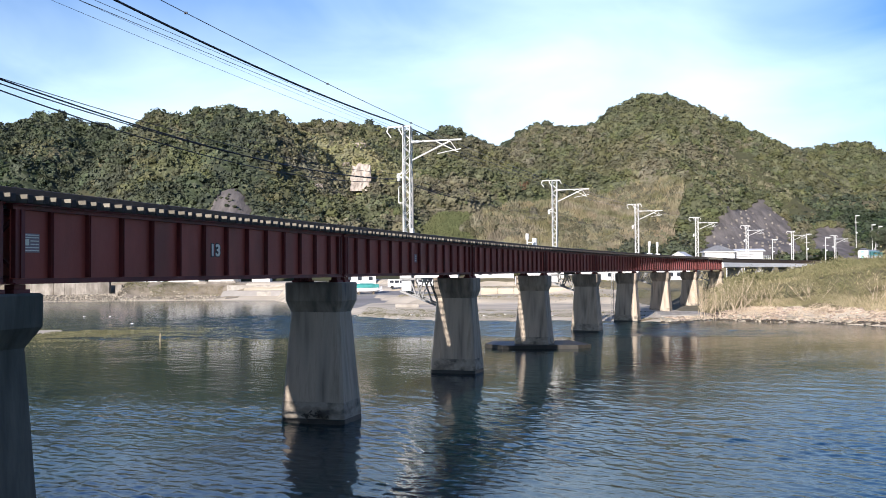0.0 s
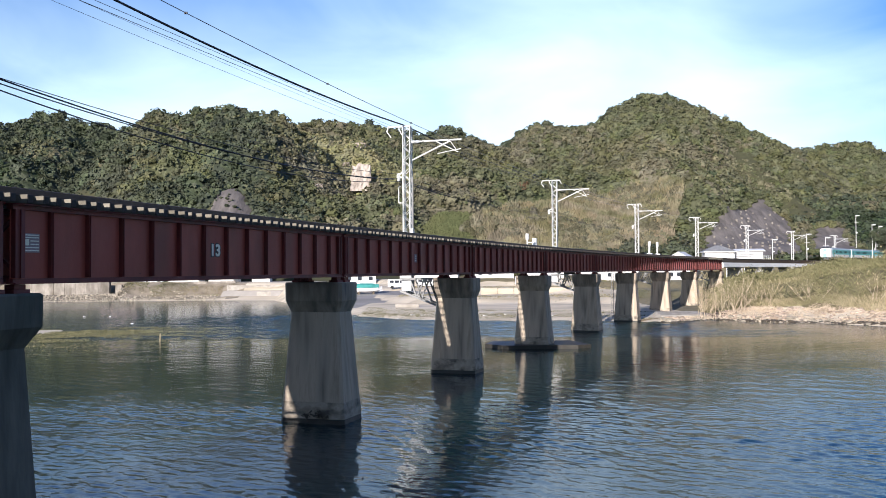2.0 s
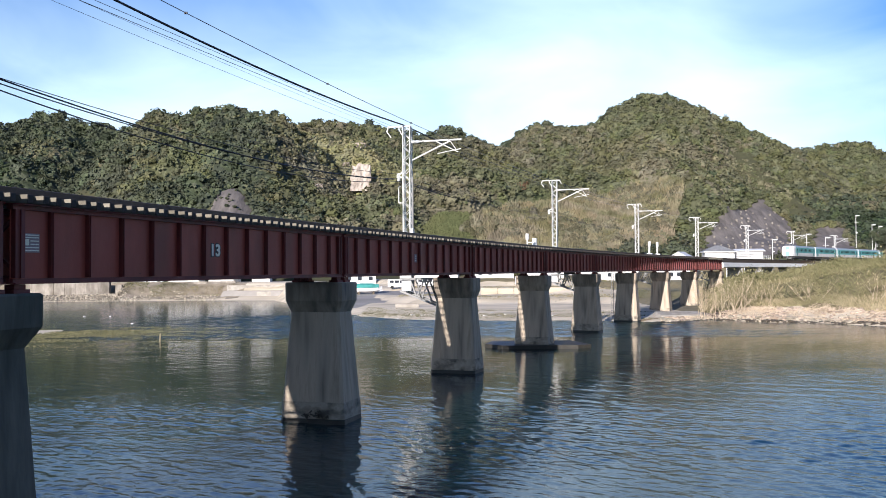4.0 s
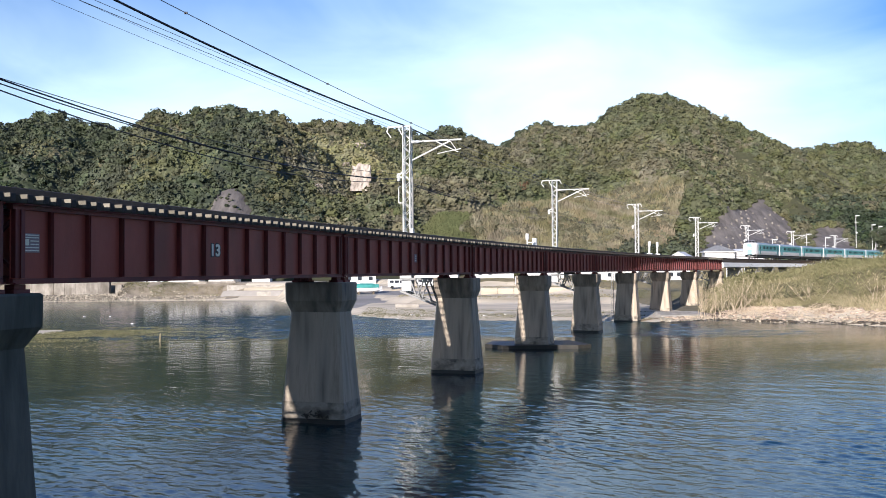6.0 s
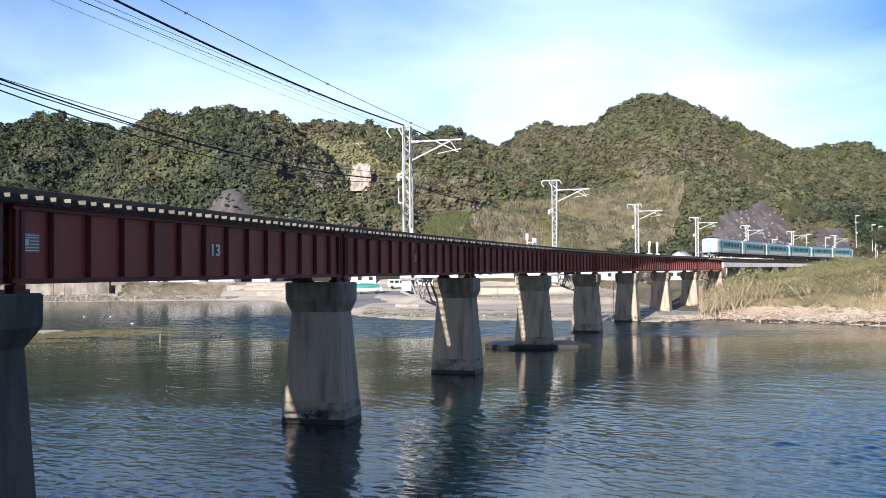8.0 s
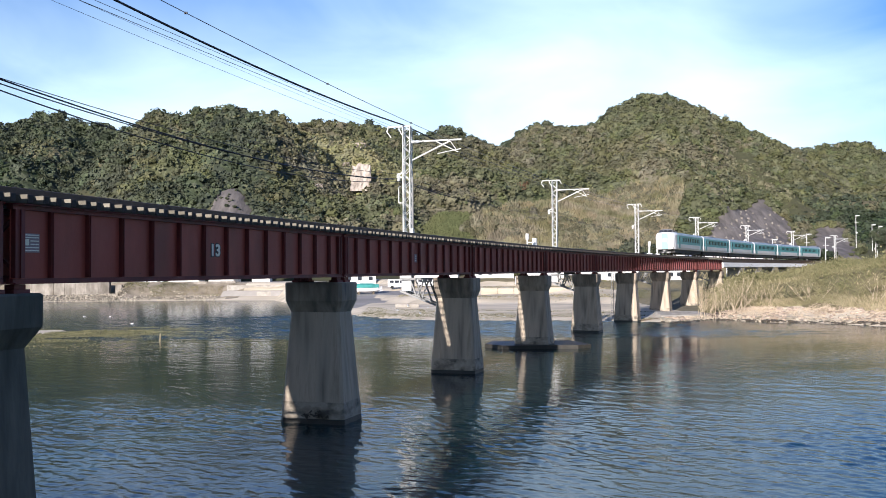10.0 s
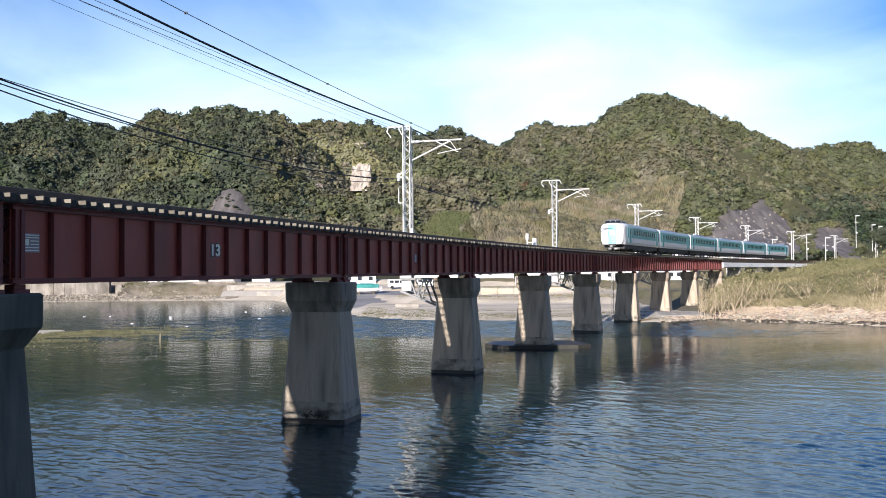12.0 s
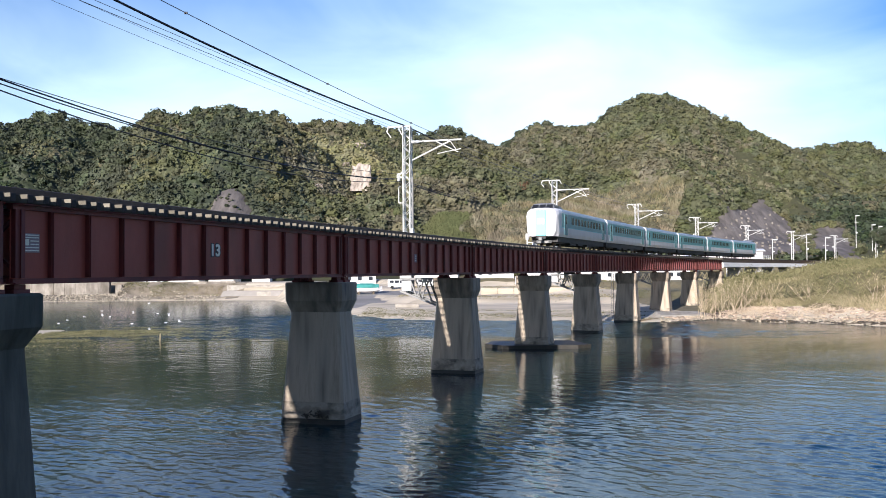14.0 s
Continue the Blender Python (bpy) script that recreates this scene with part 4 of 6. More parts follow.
def make_pier(s, slim=0.0, skin=CONCRETE_OLD, label="tapered weathered concrete bridge pier standing in the river"):
    pier = empty("bridge_pier", along(s, 1.08), label, "bridge pier", "piers of the bridge")
    part("base", Build().rings([ring(3.16 - slim, 2.3 - slim, -2.6), ring(3.0 - slim, 2.14 - slim, -0.2), ring(2.90 - slim, 2.04 - slim, 0.92)]), CONCRETE_TIDE, pier, "dark algae-stained base at the waterline")
    part("waterline_band", Build().rings([ring(3.02 - slim, 2.16 - slim, -0.25), ring(2.965 - slim, 2.105 - slim, 0.2), ring(2.955 - slim, 2.095 - slim, 0.26)]), CONCRETE_WET, pier, "black-green algae band at the water")
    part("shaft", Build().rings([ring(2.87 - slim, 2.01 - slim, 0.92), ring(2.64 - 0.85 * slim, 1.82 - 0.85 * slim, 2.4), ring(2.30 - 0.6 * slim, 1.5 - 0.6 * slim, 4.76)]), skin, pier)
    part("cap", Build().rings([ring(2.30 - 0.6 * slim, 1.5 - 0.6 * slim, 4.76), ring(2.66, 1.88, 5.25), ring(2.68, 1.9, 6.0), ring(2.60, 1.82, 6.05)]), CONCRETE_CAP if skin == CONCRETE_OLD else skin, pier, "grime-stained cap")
    shoe = Build().box(-0.28, 0.28, -0.2, 0.2, 0, 0.10).box(-0.2, 0.2, -0.14, 0.14, 0.10, 0.22).mesh("bearing", MAROON_DARK, 0.01)
    for u in (-0.42, 0.42):
        for v in (-0.88, 0.88):
            part("bearing", shoe, MAROON_DARK, pier, "", m=pose(u, v, 6.045))
    return pier


# shade is put into this pier's colour
make_pier(0, 0.32, CONCRETE_SHADE, "tapered concrete bridge pier with its shade put into a dark colour")
first_pier = make_pier(SPAN)
for i in (-2, -1, 2, 3, 4, 5, 6, 7, 8):
    p = copy_thing(first_pier, along(i * SPAN, 1.08))
    if i in (5, 6, 7, 8):
        p["label"] = "tapered sunlit concrete bridge pier on the far bank"
def hollow_standin(m):
    """Dark sticks added in place of a dark hollow in a pier's foot."""
    rng = np.random.default_rng(71)
    b = Build()
    for k in range(26):
        a = rng.uniform(-0.55, 0.55)
        p = Vector((a, rng.uniform(-0.16, 0.02), 0.34 + 0.28 * (1 - (a / 0.6) ** 2) * rng.random()))
        b.rod(p, p + Vector((rng.normal(0, 0.2), rng.normal(0, 0.05), rng.normal(-0.12, 0.1))), 0.035, 5, 0.012)
    thing("driftwood_snag", b, MUD, m, "dark sticks standing in for a hollow in the pier's foot", "driftwood")


hollow_standin(along(SPAN, 1.08) @ pose(-1.08, -0.25, 0, 0, 0, -90))
slab = Build().rings([[(4.3, -1.9, z), (3.4, 2.6, z), (-3.4, 2.9, z), (-4.4, -0.3, z), (-3.2, -2.4, z), (3.1, -2.6, z)] for z in (-1.5, 0.22, 0.3)])
thing("pier_footing", slab, CONCRETE_WET, pose(7.9, 80.2, 0, 0, 0, 3), "low dark concrete slab round the foot of a pier", "footing", kind="structure")


# ---------- plate girders ----------
PANEL = 1.435


def make_span():
    span = empty("plate_girder_span", chord(0, GIRDER_Z), "maroon riveted steel plate girder span on concrete piers", "bridge span", "spans of the bridge")
    a, b = 0.16, SPAN - 0.16
    web = Build().box(a, b, -0.006, 0.006, 0.02, GIRDER_H - 0.02).mesh("web", MAROON)
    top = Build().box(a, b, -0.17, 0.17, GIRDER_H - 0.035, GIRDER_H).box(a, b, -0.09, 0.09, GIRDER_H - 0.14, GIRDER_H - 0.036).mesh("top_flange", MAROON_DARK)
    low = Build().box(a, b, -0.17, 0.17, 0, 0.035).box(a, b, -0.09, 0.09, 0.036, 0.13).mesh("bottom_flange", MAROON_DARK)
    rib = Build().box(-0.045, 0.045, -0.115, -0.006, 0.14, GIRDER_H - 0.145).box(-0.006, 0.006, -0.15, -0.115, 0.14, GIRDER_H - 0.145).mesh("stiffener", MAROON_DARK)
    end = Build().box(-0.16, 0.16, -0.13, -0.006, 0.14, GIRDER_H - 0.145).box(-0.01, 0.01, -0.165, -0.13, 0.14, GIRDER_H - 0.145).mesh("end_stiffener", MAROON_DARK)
    xs = [SPAN / 2 + (k - 6) * PANEL for k in range(13)]
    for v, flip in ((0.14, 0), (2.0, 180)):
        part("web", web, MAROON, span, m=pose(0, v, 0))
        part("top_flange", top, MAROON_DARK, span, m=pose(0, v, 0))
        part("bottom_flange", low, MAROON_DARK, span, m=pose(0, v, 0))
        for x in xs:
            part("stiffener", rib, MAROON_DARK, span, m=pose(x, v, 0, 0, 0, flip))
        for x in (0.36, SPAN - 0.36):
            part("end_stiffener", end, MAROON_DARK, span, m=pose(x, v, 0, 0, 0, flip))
    brace = Build().bar((0, 0.15, 0.2), (0, 1.99, GIRDER_H - 0.2), 0.08).bar((0, 0.15, GIRDER_H - 0.2), (0, 1.99, 0.2), 0.08)
    brace.bar((0, 0.15, 0.16), (0, 1.99, 0.16), 0.09).bar((0, 0.15, GIRDER_H - 0.2), (0, 1.99, GIRDER_H - 0.2), 0.09)
    brace = brace.mesh("cross_brace", MAROON_DARK)
    for x in (0.5, 5.3, 10.1, 14.9, SPAN - 0.5):
        part("cross_brace", brace, MAROON_DARK, span, m=pose(x, 0, 0))
    return span


first_span = make_span()
for i in (-2, -1, 1, 2, 3, 4, 5, 6, 7):
    copy_thing(first_span, chord(i, GIRDER_Z))


def lettering(text, size, m, material, grow=0.018):
    cu = bpy.data.curves.new("lettering", "FONT")
    cu.body, cu.size, cu.extrude, cu.offset = text, size, 0.003, grow
    cu.align_x, cu.align_y = "CENTER", "CENTER"
    tmp = new("lettering", cu)
    me = bpy.data.meshes.new_from_object(tmp)
    bpy.data.objects.remove(tmp)
    me.materials.clear()
    me.materials.append(material)
    ob = new("girder_number", me)
    ob.matrix_world = m
    return ob


def plates():
    """The number and the plates on the girders' river side."""
    def on_web(i, x, z, lift=0.0):
        return chord(i, GIRDER_Z) @ pose(x, 0.12 - lift, z, 90, 0, 0)
    sign = lettering("13", 0.53, on_web(0, 9.46, 0.95) @ Matrix.Diagonal((1.3, 1, 1, 1)), NUMBER_PAINT)
    tagged(sign, "white painted span number with a dark rim", "number sign")
    rim = lettering("13", 0.53, on_web(0, 9.46, 0.95, -0.008) @ Matrix.Diagonal((1.3, 1, 1, 1)), BLACK_PAINT, 0.05)
    rim.name, rim.parent, rim.matrix_parent_inverse = "dark_rim", sign, sign.matrix_world.inverted()
    board = tagged(new("notice_plate", Build().box(-0.27, 0.27, -0.23, 0.23, 0, 0.012).mesh("notice_plate", PLATE, 0.003)), "small grey-violet notice plate on the girder", "notice plate")
    board.matrix_world = on_web(0, 0.86, 0.98)
    for y, x0, x1 in ((0.19, -0.24, 0.24), (0.13, -0.24, 0.24), (0.05, -0.05, 0.24), (-0.03, -0.05, 0.24), (-0.11, -0.24, 0.24), (-0.18, -0.24, 0.24)):
        part("text_bar", Build().box(x0, x1, y - 0.013, y + 0.013, 0.012, 0.016), NUMBER_PAINT, board)
    part("text_bar", Build().box(-0.24, -0.1, -0.06, 0.09, 0.012, 0.016), NUMBER_PAINT, board)
    far = tagged(new("notice_plate", Build().box(-0.2, 0.2, -0.22, 0.22, 0, 0.012).mesh("notice_plate", PLATE, 0.003)), "narrow violet number plate on the second span", "notice plate")
    far.matrix_world = on_web(1, 9.64, 0.92)
    for y in (0.12, 0.0, -0.12):
        part("text_bar", Build().box(-0.08, 0.08, y - 0.03, y + 0.03, 0.012, 0.016), NUMBER_PAINT, far)


plates()


# ---------- track ----------
def swept(profile, s0, s1, step, off, z):
    """A bar along the curve from a profile of (left, up)."""
    n = max(2, int((s1 - s0) / step) + 1)
    rings = []
    for s in np.linspace(s0, s1, n):
        m = along(s, off, z)
        rings.append([m @ Vector((0, a, b)) for a, b in profile])
    return Build().rings(rings)


RAIL_PROFILE = [(-0.062, 0), (0.062, 0), (0.062, 0.012), (0.012, 0.03), (0.012, 0.11), (0.034, 0.118), (0.034, 0.153), (-0.034, 0.153), (-0.034, 0.118), (-0.012, 0.11), (-0.012, 0.03), (-0.062, 0.012)]


def make_track():
    track = empty("railway_track", pose(0, 0, 0), "single narrow-gauge railway track, cream composite sleepers with shade painted on their ends", "railway track", kind="structure")
    for off in (MID - 0.56, MID + 0.56):
        part("rail", swept(RAIL_PROFILE, -42, 425, 4.0, off, RAIL_Z - 0.153), RAIL, track, "rusty steel rail")
    for off in (MID - 0.36, MID + 0.36):
        part("guard_rail", swept(RAIL_PROFILE, -42, 165, 4.0, off, RAIL_Z - 0.158), RAIL, track)
    guard = [(-0.08, 0), (0.08, 0), (0.08, 0.15), (0.06, 0.165), (-0.06, 0.165), (-0.08, 0.15)]
    for off in (MID - 0.9, MID + 1.02):
        part("guard_timber", swept(guard, -42, 164, 4.0, off, SLEEPER_Z + 0.207), RAIL, track, "dark timber guard along the sleepers")
    shapes = []
    for k in range(3):
        me = Build().box(-0.1, 0.1, -1.22 - 0.03 * k, 1.33 + 0.02 * k, 0, 0.205).mesh("sleeper", SLEEPER, 0.012)
        me.materials.append(SHADE_BALLAST)
        # river-facing ends and tops take the dark tone in place of shade
        for p in me.polygons:
            p.material_index = int(p.normal.z > 0.9 or abs(p.normal.y) > 0.5)
        shapes.append(me)
    # sleepers further along take the dark tone on every face
    old = Build().box(-0.1, 0.1, -1.25, 1.35, 0, 0.205).mesh("sleeper", SHADE_BALLAST, 0.012)
    rest = Build()
    step = SPAN / 38.5
    s, k = -41.0, 0
    while s < 420:
        m = along(s + random.uniform(-0.02, 0.02), MID, SLEEPER_Z + 0.002 + random.uniform(0, 0.004))
        if -4 < s < 150:
            part("sleeper", *((shapes[k % 3], SLEEPER) if s < 34 or (s < 62 and k % 3) else (old, SHADE_BALLAST)), track, m=m)
        else:
            rest.box(-0.1, 0.1, -1.0 if s > 161 else -1.3, 1.0 if s > 161 else 1.3, 0, 0.2, m)
        s, k = s + step, k + 1
    tagged(part("far_sleepers", rest, SLEEPER, track), kind="stuff")
    # side walkway on the far side, carried by brackets
    # first stretch widened, out of sight, to keep sun off the second pier
    part("walkway", swept([(2.42, 0), (4.4, 0), (4.4, 0.04), (2.42, 0.04)], -42, 17.6, 4.0, 0, SLEEPER_Z + 0.05), STEEL_GREY, track, "grey walkway planks beside the track")
    part("walkway", swept([(2.82, 0), (3.75, 0), (3.75, 0.04), (2.82, 0.04)], 17.6, 162, 4.0, 0, SLEEPER_Z + 0.05), STEEL_GREY, track, "grey walkway planks beside the track")
    br = Build().bar((0, 2.0, 0), (0, 3.7, 0), 0.09, 0.06).mesh("walkway_bracket", STEEL_GREY)
    for k in range(-28, 112):
        part("walkway_bracket", br, STEEL_GREY, track, m=along(k * PANEL, 0, SLEEPER_Z + 0.018))


make_track()


# ---------- concrete viaduct past the girders ----------
def make_viaduct():
    s0, n, l = 8 * SPAN, 6, 14.9
    base = None
    for k in range(n):
        a = s0 + k * l
        x0, y0, _ = plan(a + 0.03)
        x1, y1, _ = plan(a + l - 0.03)
        ln = math.hypot(x1 - x0, y1 - y0)
        m = pose(x0, y0, SLEEPER_Z, 0, 0, math.degrees(math.atan2(y1 - y0, x1 - x0)))
        if base is None:
            base = empty("viaduct_span", m, "near-white concrete beam span of the viaduct", "bridge span", "spans of the viaduct")
            # leaning side and near-white tone make up for weak sun here
            part("beam", Build().rings([[(x, -0.2, -0.5), (x, 2.3, -0.5), (x, 2.46, -1.3), (x, 2.36, -1.42), (x, -0.26, -1.42), (x, -0.40, -1.3)] for x in (0, ln)]), CONCRETE_WHITE, base)
            part("ballast_bed", Build().box(0, ln, 0.06, 2.04, -0.497, -0.004), SHADE_BALLAST, base, "dark ballast bed")
            # dark strip added for the ballast's side and the shadow along the deck
            part("parapet_plate", Build().box(0, ln, -0.06, 0.05, -0.497, 0.24).box(0, ln, -0.12, 0.05, 0.243, 0.32), RAIL, base, "dark edge strip standing for ballast side and shade")
        else:
            copy_thing(base, m)
    post = None
    for k in range(1, n + 1):
        m = along(s0 + k * l, 1.05)
        if post is None:
            post = empty("viaduct_pier", m, "pale concrete viaduct pier among shrubs", "bridge pier", "piers of the viaduct")
            part("shaft", Build().rings([ring(3.0, 1.7, 0.0), ring(2.3, 1.1, SLEEPER_Z - 2.0)]), CONCRETE_PALE, post)
            part("cap", Build().rings([ring(2.3, 1.1, SLEEPER_Z - 2.0), ring(2.5, 1.3, SLEEPER_Z - 1.9), ring(2.5, 1.3, SLEEPER_Z - 1.402)]), CONCRETE_PALE, post)
        else:
            copy_thing(post, m)
    thing("abutment", Build().box(-0.2, 9, -1.2, 3.4, -3.5, 0.05), CONCRETE_WHITE, along(s0 + n * l + 0.3, 0, SLEEPER_Z - 0.06), "white concrete abutment at the viaduct's end", "abutment", kind="structure", bevel=0.05)


make_viaduct()
# ---------- overhead line ----------
MAST_OFF = MID + 3.4
MAST_TOP = 16.05


def make_mast(base_z, near):
    """A lattice mast; x ahead, y to the left of the track, its arm reaching over the rails."""
    mast = empty("catenary_mast", along(2 * SPAN, MAST_OFF), "white galvanised lattice mast carrying the overhead line", "catenary mast", "masts of the overhead line")
    a, b = 0.19, 0.24
    leg = Build().box(-0.035, 0.035, -0.035, 0.035, base_z, MAST_TOP).mesh("leg", GALV)
    for x in (-a, a):
        for y in (-b, b):
            part("leg", leg, GALV, mast, m=pose(x, y, 0))
    n = int((MAST_TOP - base_z) / 0.44)
    hgt = (MAST_TOP - base_z) / n
    bars = {}
    for sign in (-1, 1):
        bars["x", sign] = Build().bar((-a * sign, 0, 0), (a * sign, 0, hgt), 0.045, 0.03).mesh("lacing_bar", GALV)
        bars["y", sign] = Build().bar((0, -b * sign, 0), (0, b * sign, hgt), 0.045, 0.03).mesh("lacing_bar", GALV)
    for k in range(n):
        sign = 1 if k % 2 else -1
        for y in (-b, b):
            part("lacing_bar", bars["x", sign], GALV, mast, m=pose(0, y, base_z + k * hgt))
        for x in (-a, a):
            part("lacing_bar", bars["y", sign], GALV, mast, m=pose(x, 0, base_z + k * hgt))
    part("footing", Build().box(-0.32, 0.32, -0.34, 0.34, 5.2, base_z), CONCRETE_WHITE, mast, "white footing on the bracket", 0.03)
    # steel bracket out from the pier's cap
    for x in (-0.5, 0.5):
        part("bracket_frame", Build().bar((x, 0.35, 6.0), (x, -2.1, 6.0), 0.13).bar((x, 0.35, 5.2), (x, -2.1, 4.3), 0.12).bar((x, -0.35, 5.95), (x, -0.8, 4.8), 0.09).bar((x, -0.8, 4.8), (x, -1.3, 5.95), 0.09).bar((x, -1.3, 5.95), (x, -1.9, 4.4), 0.09), STEEL_GREY, mast, "grey steel truss bracket on the pier")
    # the arm over the track
    part("arm", Build().rod((0, -b, 15.0), (0, -3.75, 15.0), 0.06), GALV, mast)
    part("strut", Build().rod((0, -b, 13.75), (0, -3.0, 14.95), 0.055), GALV, mast)
    part("steady_arm", Build().rod((0, -2.0, 14.95), (0, -3.5, 14.2), 0.03).rod((0, -2.1, 14.15), (0, -3.7, 14.4), 0.03).rod((0, -3.0, 14.9), (0, -3.35, 14.4), 0.025), GALV, mast)
    ins = Build()
    for k in range(5):
        ins.rod((0, -b - 0.1 - 0.1 * k, 15.0), (0, -b - 0.15 - 0.1 * k, 15.0), 0.1, 10)
    part("insulator", ins, PORCELAIN, mast)
    # crosspiece at the top with hooked ends
    top = Build().bar((0, -0.6 if not near else -b, 16.05), (0, 1.35, 16.05), 0.09)
    top.bar((0, 1.35, 16.05), (0, 1.45, 15.75), 0.07).bar((0, 1.45, 15.75), (0, 1.15, 15.35), 0.06)
    top.bar((0, 0.62, 16.0), (0, 0.42, 15.55), 0.06).bar((0, 0.42, 15.55), (0, 0.3, 15.5), 0.06)
    if not near:
        top.bar((0, -0.55, 16.05), (0, -0.75, 15.65), 0.07)
    part("crosspiece", top, GALV, mast)
    side = Build().bar((0, b, 13.1), (0, 0.75, 12.75), 0.1).bar((0, b, 12.7), (0, 0.75, 12.7), 0.08).rod((0, 0.62, 12.45), (0, 0.62, 12.95), 0.11, 10)
    part("side_bracket", side, GALV, mast)
    return mast


mast_one = make_mast(8.3, True)
part("step_cage", Build().bar((0, 0.26, 11.0), (0, 0.62, 11.0), 0.06).bar((0, 0.62, 11.0), (0, 0.62, 12.05), 0.05).bar((0, 0.62, 12.05), (0, 0.5, 12.1), 0.05), GALV, mast_one)
part("cable_duct", Build().rod((0, -0.36, 8.4), (0, -0.36, 12.6), 0.05).rod((0, -0.36, 12.6), (0, -0.26, 12.8), 0.05), STEEL_GREY, mast_one)
part("switch_box", Build().box(-0.14, 0.14, -0.42, -0.26, 8.6, 9.3), GALV, mast_one, "white switch box", 0.02)
mast_two = make_mast(8.3, False)
mast_two.matrix_world = along(4 * SPAN, MAST_OFF)
for k in (0, -2, 6, 8, 10, 12, 14, 16, 18):
    copy_thing(mast_one if k <= 0 else mast_two, along(k * SPAN, MAST_OFF))


def wire(name, off, r, material, label, near, far=None, s1=18, beads=0, thin=1.0):
    """A wire hung from mast to mast. near: heights at the first two masts and the sag between them; far: height and sag past those."""
    z0, z2, sag0 = near
    zf, sagf = far or (z2, min(sag0, 0.45))
    rings, path, n = [], [], 18
    for i in range(-2, s1, 2):
        za, zb = z0 if i < 2 else z2 if i == 2 else zf, z0 if i < 0 else z2 if i == 0 else zf
        a, b = along(i * SPAN, off, za).translation, along((i + 2) * SPAN, off, zb).translation
        for k in range(n):
            t = k / n
            p = a.lerp(b, t)
            p.z -= 4 * (sag0 if i < 2 else sagf) * t * (1 - t)
            path.append(p)
    for k, p in enumerate(path):
        d = (path[min(k + 1, len(path) - 1)] - path[max(k - 1, 0)]).normalized()
        q = d.to_track_quat("Z", "Y")
        g = r * (thin if k > 2 * n + 4 else 1.0)
        rings.append([p + q @ Vector((g * math.cos(t), g * math.sin(t), 0)) for t in (0, 1.047, 2.094, 3.142, 4.189, 5.236)])
    ob = thing(name, Build().rings(rings), material, pose(0, 0, 0), label, "wire", "overhead wires")
    if beads:
        for k in range(2, len(path), beads):
            part("clip", Build().box(-0.05, 0.05, -0.03, 0.03, -0.035, 0.035), WIRE, ob, m=Matrix.Translation(path[k]))
    return ob


wire("feeder_cable", MAST_OFF + 0.25, 0.045, WIRE, "thick black feeder cable between the mast tops", (16.64, 16.14, 0.52), thin=0.3)
wire("messenger_wire", MID, 0.014, WIRE_THIN, "thin messenger wire above the track", (15.28, 14.79, 0.23), beads=5)
wire("contact_wire", MID + 0.1, 0.010, WIRE_THIN, "thin contact wire over the track", (14.05, 14.05, 0.03))
wire("return_wire", MAST_OFF - 0.35, 0.009, WIRE_THIN, "thin wire with clips close beside the mast", (15.60, 15.48, 0.05), beads=9)
wire("earth_wire", MAST_OFF + 0.45, 0.006, WIRE_THIN, "thin wire hung from the mast crosspieces", (15.89, 15.51, 0.20))
wire("earth_wire", MAST_OFF + 1.3, 0.007, WIRE_THIN, "thin wire hung from the crosspieces' outer hooks", (15.85, 15.57, 0.19))
wire("signal_cable", MAST_OFF + 0.62, 0.013, WIRE, "thin black signal cable slung along the masts", (12.71, 12.91, 0.71), s1=8, thin=0.4)
wire("signal_cable", MAST_OFF + 0.66, 0.026, WIRE, "black signal cable slung along the masts", (12.85, 12.60, 0.94), s1=8, thin=0.4)
wire("signal_cable", MAST_OFF + 0.72, 0.020, WIRE, "black signal cable slung along the masts", (12.66, 12.52, 0.81), s1=8, thin=0.4)
wire("signal_cable", MAST_OFF + 0.60, 0.022, WIRE, "lowest black signal cable slung along the masts", (12.58, 12.43, 1.16), s1=8, thin=0.4)

# ---------- train ----------
CAR_WHITE = surface("train_white_paint", (0.77, 0.76, 0.77), (0.84, 0.83, 0.84), 0.8, 0.35, local=True, third=(0.57, 0.56, 0.59), third_scale=0.6, third_amount=0.4)
CAR_TEAL = surface("train_teal_band", (0.09, 0.34, 0.36), (0.13, 0.40, 0.42), 2.0, 0.35, local=True)
CAR_CANTRAIL = surface("train_blue_grey_paint", (0.26, 0.33, 0.37), (0.33, 0.39, 0.43), 0.8, 0.35, local=True)
CAR_DOOR = surface("train_deep_teal_paint", (0.08, 0.24, 0.27), (0.11, 0.29, 0.32), 0.8, 0.35, local=True)
CAR_AQUA = surface("train_aqua_paint", (0.26, 0.64, 0.70), (0.30, 0.70, 0.75), 0.8, 0.35, local=True)
CAR_GLASS = surface("train_tinted_glass", (0.035, 0.10, 0.11), (0.055, 0.13, 0.14), 0.7, 0.2, local=True, spec=0.4)
CAB_GLASS = surface("cab_windscreen_glass", (0.012, 0.014, 0.02), (0.022, 0.026, 0.034), 0.7, 0.3, local=True, spec=0.3)
CAR_ROOF = surface("train_grey_roof", (0.21, 0.215, 0.235), (0.29, 0.295, 0.315), 1.0, 0.6, local=True)
CAR_UNDER = surface("train_dark_underframe", (0.03, 0.03, 0.032), (0.06, 0.058, 0.055), 2.0, 0.7, local=True)
CAR_LAMP = surface("train_lamp_glass", (0.8, 0.8, 0.72), (0.85, 0.85, 0.8), 2.0, 0.1, local=True)
PROFILE = [(1.38, 0.92), (1.45, 1.25), (1.45, 3.02), (1.36, 3.26), (1.12, 3.42)]


